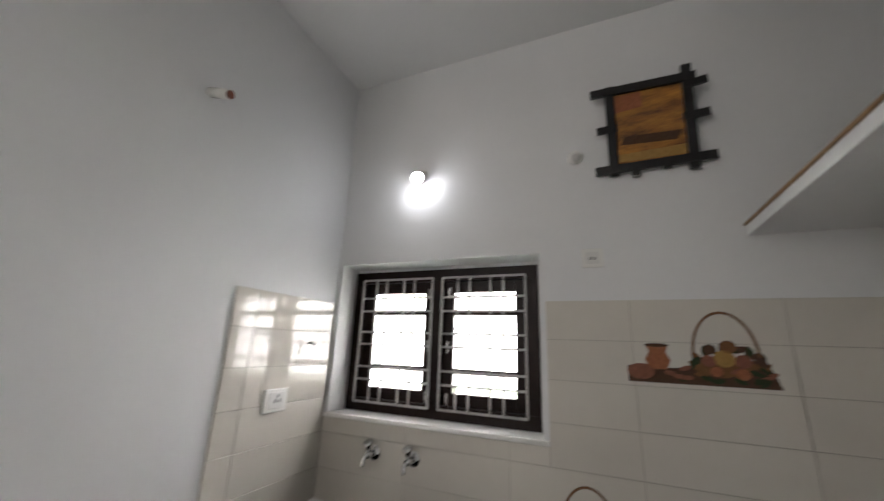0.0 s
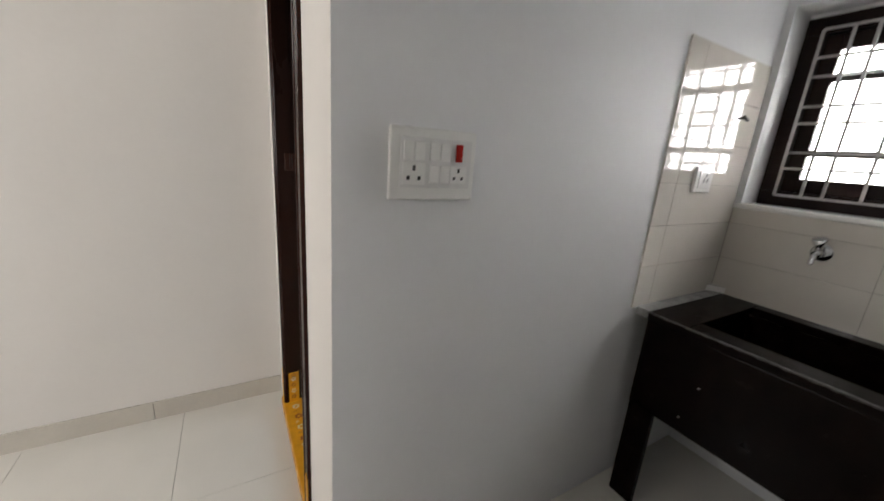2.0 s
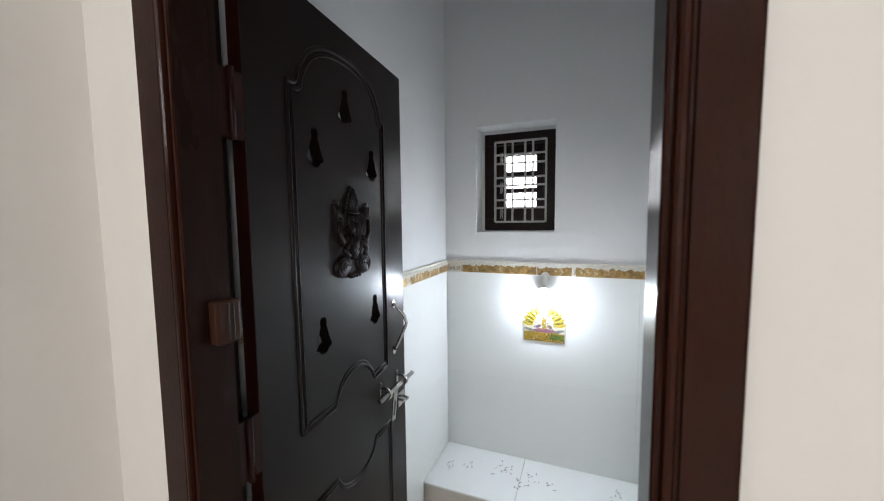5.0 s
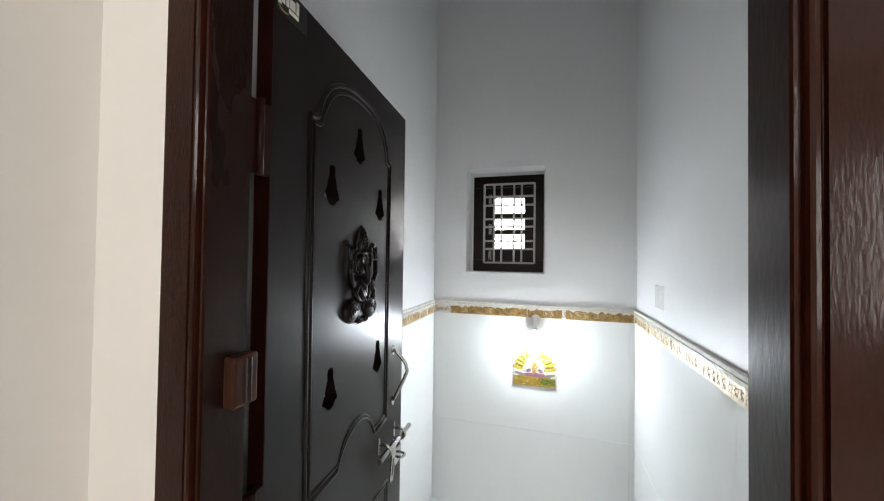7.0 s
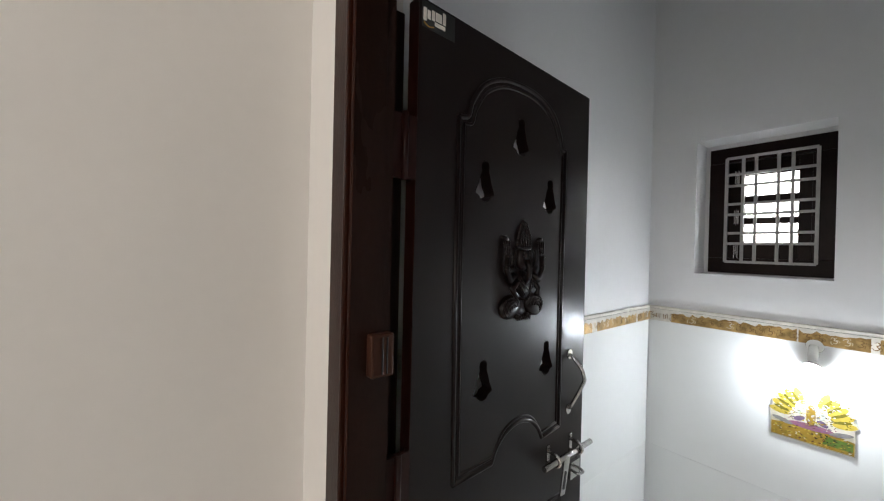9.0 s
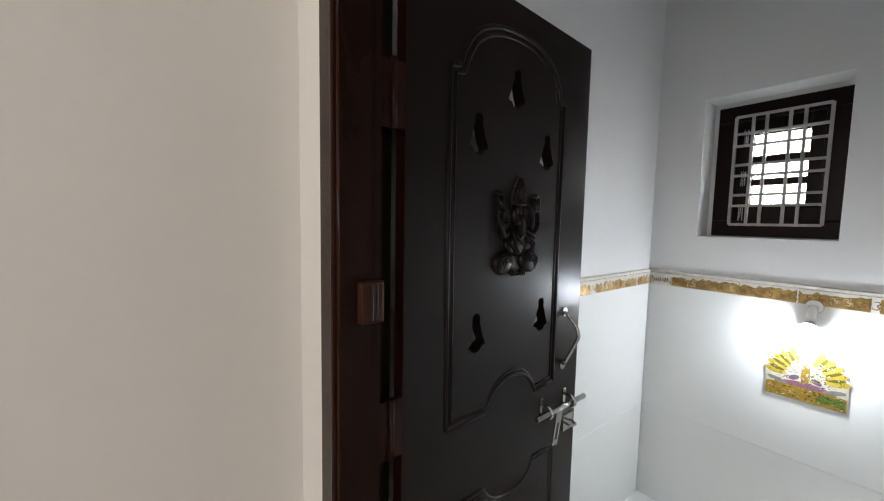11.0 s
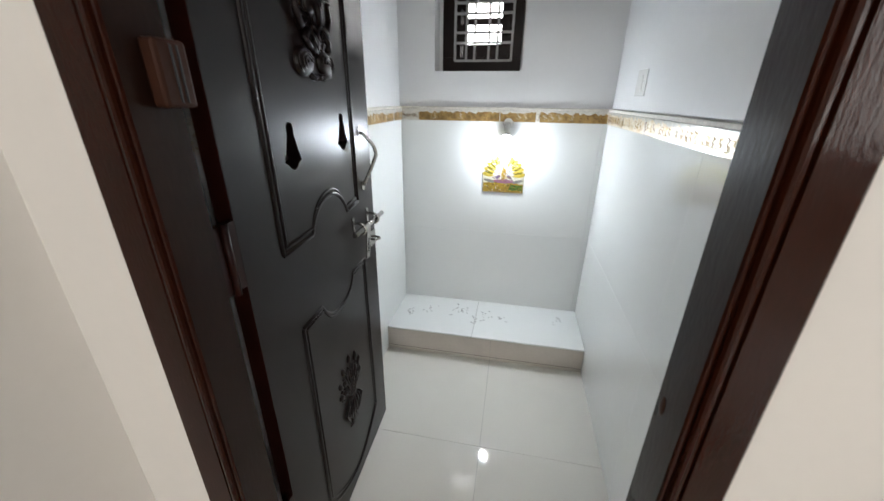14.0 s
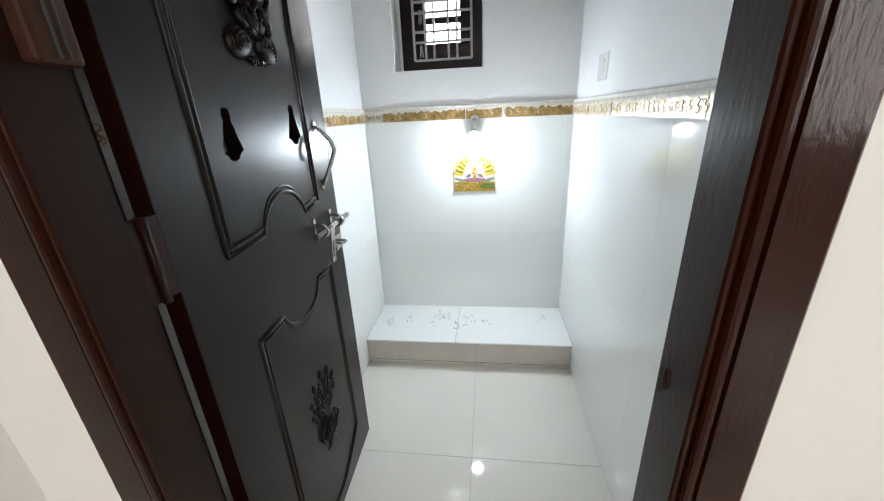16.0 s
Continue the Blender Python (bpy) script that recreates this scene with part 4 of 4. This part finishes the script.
part("inner_panel", boxes((0.0198, 0.0222, Y0 + 0.026, Y1 - 0.014, Z0 + 0.030, Z1 - 0.022), bevel=0.001), PLASTIC_GREY, board)
W8 = (Y1 - Y0 - 0.044) / 6.4
yb = Y0 + 0.032
zt, zb = Z1 - 0.052, Z0 + 0.062
for k in (0, 1, 2.35, 3.35):
    part("rocker_switch", boxes((0.0220, 0.0255, yb + k * W8, yb + (k + 0.88) * W8, zt - 0.021, zt + 0.021), bevel=0.0015), PLASTIC, board)
for k in (2.35, 3.35):
    part("rocker_switch", boxes((0.0220, 0.0255, yb + k * W8, yb + (k + 0.88) * W8, zb - 0.021, zb + 0.021), bevel=0.0015), PLASTIC, board)
part("indicator", boxes((0.0220, 0.0260, yb + 4.75 * W8, yb + 5.4 * W8, zt - 0.021, zt + 0.021), bevel=0.0015), RED, board, "red indicator window")


def socket(yc, zc, s, parent):
    part("socket_face", boxes((0.0220, 0.0245, yc - 0.030 * s, yc + 0.030 * s, zc - 0.026 * s, zc + 0.026 * s), bevel=0.001), PLASTIC, parent)
    for dy, dz, a, b in ((0, 0.013, 0.0040, 0.0065), (-0.014, -0.010, 0.0042, 0.0048), (0.014, -0.010, 0.0042, 0.0048)):
        part("socket_hole", boxes((0.0240, 0.0249, yc + dy * s - a * s, yc + dy * s + a * s, zc + dz * s - b * s, zc + dz * s + b * s), bevel=0.0004), BLACK, parent)


socket(yb + 0.95 * W8, zb, 1.0, board)
socket(yb + 5.1 * W8, zb, 0.8, board)

outlet = thing("wall_outlet", (0, 1.49, 1.40), "small white two-module outlet on the tiles", "outlet")
part("plate", boxes((0.008, 0.020, 1.425, 1.555, 1.345, 1.445), bevel=0.003), PLASTIC, outlet)
part("module", boxes((0.020, 0.0225, 1.448, 1.532, 1.360, 1.430), bevel=0.001), PLASTIC_GREY, outlet)
for y in (1.485, 1.510):
    part("socket_hole", boxes((0.0222, 0.0232, y - 0.004, y + 0.004, 1.385, 1.402)), BLACK, outlet)
part("socket_hole", boxes((0.0222, 0.0232, 1.493, 1.502, 1.408, 1.420)), BLACK, outlet)

hook = thing("wall_hook", (0, 1.66, 1.653), "dark screw hook in a tile", "hook")
part("shank", tube(bmesh.new(), [(0.0, 1.66, 1.653), (0.035, 1.66, 1.650)], 0.004, 8), BLACK, hook)
part("head", tube(bmesh.new(), [(0.034, 1.645, 1.655), (0.036, 1.680, 1.645)], 0.006, 8), BLACK, hook)

stub = thing("pipe_stub", (0, 0.96, 2.65), "short white plastic pipe stub with a rust-coloured end", "pipe")
part("pipe", tube(bmesh.new(), [(-0.005, 0.935, 2.628), (0.098, 0.950, 2.600)], 0.021, 16), PLASTIC, stub)
part("end_plug", tube(bmesh.new(), [(0.097, 0.950, 2.600), (0.104, 0.951, 2.598)], 0.017, 14), PIPE_END, stub)

kb = thing("wall_bulb", (0.510, KY, 2.60), "lit white LED bulb in a slanted holder over the window", "lamp")
part("base_plate", tube(bmesh.new(), [(0.510, KY + 0.001, 2.605), (0.510, KY - 0.012, 2.605)], [0.032, 0.028], 24), PLASTIC, kb)
part("holder", tube(bmesh.new(), [(0.510, KY - 0.010, 2.605), (0.513, KY - 0.040, 2.600), (0.516, KY - 0.062, 2.586)], [0.018, 0.019, 0.020], 20), PLASTIC, kb)
axis, mid = Vector((0.08, -0.68, -0.72)).normalized(), Vector((0.520, KY - 0.066, 2.560))
part("collar", tube(bmesh.new(), [mid - axis * 0.026, mid - axis * 0.012, mid], [0.0170, 0.0235, 0.0322], 22), PLASTIC_GREY, kb)
part("bulb", dome(mid + axis * 0.0005, axis, 0.032), BULB_K, kb, "glowing white bulb dome")

rose = thing("lamp_holder", (1.34, KY, 2.565), "empty round white lamp holder on the wall", "lamp holder")
part("base_plate", tube(bmesh.new(), [(1.338, KY + 0.001, 2.564), (1.338, KY - 0.014, 2.564)], [0.038, 0.032], 24), PLASTIC, rose)
part("socket", tube(bmesh.new(), [(1.338, KY - 0.012, 2.564), (1.338, KY - 0.034, 2.548)], [0.020, 0.018], 18), PLASTIC_GREY, rose)
plate = thing("wall_outlet", (1.383, KY, 2.062), "white square outlet plate above the tiles", "outlet")
part("plate", boxes((1.340, 1.430, KY - 0.010, KY, 2.020, 2.105), bevel=0.003), PLASTIC, plate)
part("module", boxes((1.358, 1.412, KY - 0.0125, KY - 0.0095, 2.036, 2.088), bevel=0.001), PLASTIC_GREY, plate)
part("socket_hole", boxes((1.374, 1.380, KY - 0.0132, KY - 0.012, 2.052, 2.066)), BLACK, plate)
part("socket_hole", boxes((1.390, 1.396, KY - 0.0132, KY - 0.012, 2.052, 2.066)), BLACK, plate)

# framed glossy print in a black stick frame, leaning a little from the wall
pic = thing("framed_picture", (1.68, KY, 2.46), "black crossed-stick frame around a glossy amber print", "picture")
FM = Matrix.Translation((1.656, KY - 0.012, 2.465)) @ pose(0, 0, 0, 6, 0, 0) @ Matrix(((1, 0, 0, 0), (0, 0, -1, 0), (0, 1, 0, 0), (0, 0, 0, 1)))
part("print", prism(bmesh.new(), [(-0.145, 0.0), (0.145, 0.0), (0.145, 0.37), (-0.145, 0.37)], FM, 0.006), ART, pic, "glossy amber landscape print")
for q, c in (([(-0.13, 0.27), (-0.02, 0.28), (-0.02, 0.355), (-0.13, 0.355)], PAINT["terracotta"]), ([(-0.14, 0.03), (0.14, 0.03), (0.14, 0.075), (-0.14, 0.065)], PAINT["fruit"]), ([(-0.12, 0.11), (0.10, 0.10), (0.12, 0.14), (-0.10, 0.15)], PAINT["dark"])):
    part("print_patch", prism(bmesh.new(), q, FM @ Matrix.Translation((0, 0, 0.0061)), 0.0006), c, pic)


def stick(a, b, w=0.019):
    d = Vector((b[0] - a[0], b[1] - a[1])).normalized()
    n = Vector((-d.y, d.x)) * w
    q = [(a[0] - n.x, a[1] - n.y), (b[0] - n.x, b[1] - n.y), (b[0] + n.x, b[1] + n.y), (a[0] + n.x, a[1] + n.y)]
    part("frame_stick", prism(bmesh.new(), q, FM @ Matrix.Translation((0, 0, 0.0068 + 0.002 * (w < 0.019))), 0.016), ART_BLACK, pic)


stick((-0.155, -0.035), (-0.150, 0.40))
stick((0.150, -0.045), (0.158, 0.43))
stick((-0.232, -0.004), (0.232, 0.004), 0.0185)
stick((-0.232, 0.378), (0.190, 0.372), 0.0185)
for a, b in (((-0.215, 0.19), (-0.13, 0.192)), ((0.13, 0.19), (0.226, 0.196)), ((0.14, 0.335), (0.230, 0.345)), ((-0.07, -0.045), (-0.068, 0.0)), ((0.05, -0.03), (0.052, 0.0))):
    stick(a, b, 0.016)

# loft slab along the east wall
loft = thing("loft_shelf", (2.25, 0.8, 2.118), "white painted concrete loft slab with a raw ply edge", "shelf")
part("slab", boxes((1.942, EX, -0.2, KY, 2.118, 2.158), bevel=0.003), WHITE, loft)
part("edge_strip", boxes((1.936, 1.950, -0.2, KY - 0.001, 2.158, 2.168), bevel=0.002), PLY, loft, "raw ply edge strip")

# ---------------------------------------------------------------- skirting, kitchen tiles, fruit prints, floor tiles
skirt = thing("baseboard", (WX, -2, 0), "beige tile skirting along the hall wall", "baseboard", kind="structure")
y = -0.002
while y > SY + 0.05:
    part("skirting_tile", boxes((WX, WX + 0.009, max(y - 0.594, SY), y - 0.0015, 0.0, 0.100), bevel=0.001), SKIRT, skirt)
    y -= 0.5955

splash = thing("backsplash", (1.2, KY, CZ), "ivory glazed wall tiles round the kitchen counter", "backsplash", kind="structure")
part("grout_bed", boxes((0.0, 0.003, 1.209, KY - 0.003, 0.868, 1.874), (0.003, EX, KY - 0.003, KY, 0.868, 1.279), (1.178, EX, KY - 0.003, KY, 1.279, 1.874)), WALL_GROUT, splash)
zs = [1.876 - 0.1667 * k for k in range(7)]
zs[-1] = 0.868
for hi, lo in zip(zs, zs[1:]):
    for y0, y1 in ((1.207, 1.318), (1.318, KY - 0.008)):
        part("tile", boxes((0.0, 0.008, y0 + 0.0008, y1 - 0.0008, lo + 0.0008, hi - 0.0008), bevel=0.0012), KITCHEN_TILE, splash)
    for k in range(6):
        x0, x1 = (0.0085 if k == 0 else 0.51 + (k - 1) * 0.5), min(0.51 + k * 0.5, EX)
        a, b = x0 + 0.0008, x1 - 0.0008
        spans = [(a, b, hi - 0.0008)]
        if hi > 1.29:
            under = [(a, min(b, 1.1755), 1.2805)] if lo < 1.25 and a < 1.17 else []
            spans = under + ([(max(a, 1.1775), b, hi - 0.0008)] if b > 1.18 else [])
        for p, q, h2 in spans:
            part("tile", boxes((p, q, KY - 0.008, KY, lo + 0.0008, h2), bevel=0.0012), KITCHEN_TILE, splash)



def fruit_print(x0, z0):
    """A printed still life over two tiles: wicker basket with fruit, jug, leaves."""
    th = thing("tile_print", (x0 + 0.25, KY, z0), "printed still life of fruit basket and clay jug on tiles", "tile print", "tile prints")
    m = Matrix.Translation((x0, KY - 0.0081, z0)) @ Matrix(((1, 0, 0, 0), (0, 0, -1, 0), (0, 1, 0, 0), (0, 0, 0, 1)))
    f = lambda q, c, l: flat("print_patch", q, PAINT[c], l, th, m, 0.0004)
    r = random.Random(2)
    f([(0.0, 0.0), (0.475, 0.0), (0.46, 0.05), (0.44, 0.095), (0.30, 0.10), (0.22, 0.06), (0.10, 0.055), (0.0, 0.06)], "dark", 0)
    f(ell(0.045, 0.040, 0.048, 0.030), "rose", 0.0005)
    f([(0.075, 0.05), (0.135, 0.05), (0.150, 0.085), (0.135, 0.115), (0.145, 0.140), (0.068, 0.140), (0.078, 0.115), (0.062, 0.085)], "terracotta", 0.0005)
    f(ell(0.106, 0.140, 0.042, 0.007), "dark", 0.001)
    f([(0.225, 0.03), (0.44, 0.03), (0.455, 0.085), (0.205, 0.085)], "wicker", 0.0005)
    for k in range(26):
        f(ell(0.08 + r.random() * 0.37, 0.015 + r.random() * 0.045, 0.022, 0.009, 9, r.uniform(-0.8, 0.8)), r.choice(("leaf", "leaf", "dark", "dark", "rose")), 0.0012 + 0.00005 * k)
    for k in range(22):
        a = r.random() * math.pi
        f(ell(0.33 + 0.10 * math.cos(a), 0.085 + 0.05 * math.sin(a), 0.022, 0.012, 9, r.random() * 3), r.choice(("leaf", "dark", "dark", "leaf", "wicker")), 0.0012 + 0.00005 * k)
    for x, z, rr, c in ((0.32, 0.098, 0.034, "fruit"), (0.375, 0.090, 0.026, "rose"), (0.27, 0.088, 0.024, "rose"), (0.335, 0.140, 0.026, "wicker"), (0.29, 0.05, 0.02, "terracotta"), (0.37, 0.045, 0.022, "terracotta")):
        f(ell(x, z, rr, rr * 0.9), c, 0.0026)
    bm = bmesh.new()
    tube(bm, [m @ Vector((0.325 + 0.100 * math.cos(t), 0.105 + 0.16 * math.sin(t), 0.0012)) for t in (math.pi * k / 18 for k in range(19))], 0.005, 6)
    part("print_patch", bm, PAINT["wicker"], th)


fruit_print(1.487, 1.558)
fruit_print(0.985, 0.893)

# floor tiles, 0.6 m, laid over the whole floor
floor_ob = bpy.data.objects["floor"]
XJ, YJ, P = -0.648, 0.716, 0.5955
shared = {}
for i in range(-2, 7):
    for j in range(-9, 3):
        x0, x1 = max(XJ + i * P, WX), min(XJ + (i + 1) * P, EX)
        y0, y1 = max(YJ + j * P, SY), min(YJ + (j + 1) * P, KY)
        if x1 - x0 < 0.03 or y1 - y0 < 0.03:
            continue
        sx, sy = round(x1 - x0 - 0.0015, 4), round(y1 - y0 - 0.0015, 4)
        if (sx, sy) not in shared:
            shared[sx, sy] = mesh_of("floor_tile", boxes((-sx / 2, sx / 2, -sy / 2, sy / 2, -0.0115, 0), bevel=0.0006), FLOOR)
        t = new("floor_tile", shared[sx, sy])
        t.parent = floor_ob
        t.location = ((x0 + x1) / 2, (y0 + y1) / 2, 0)
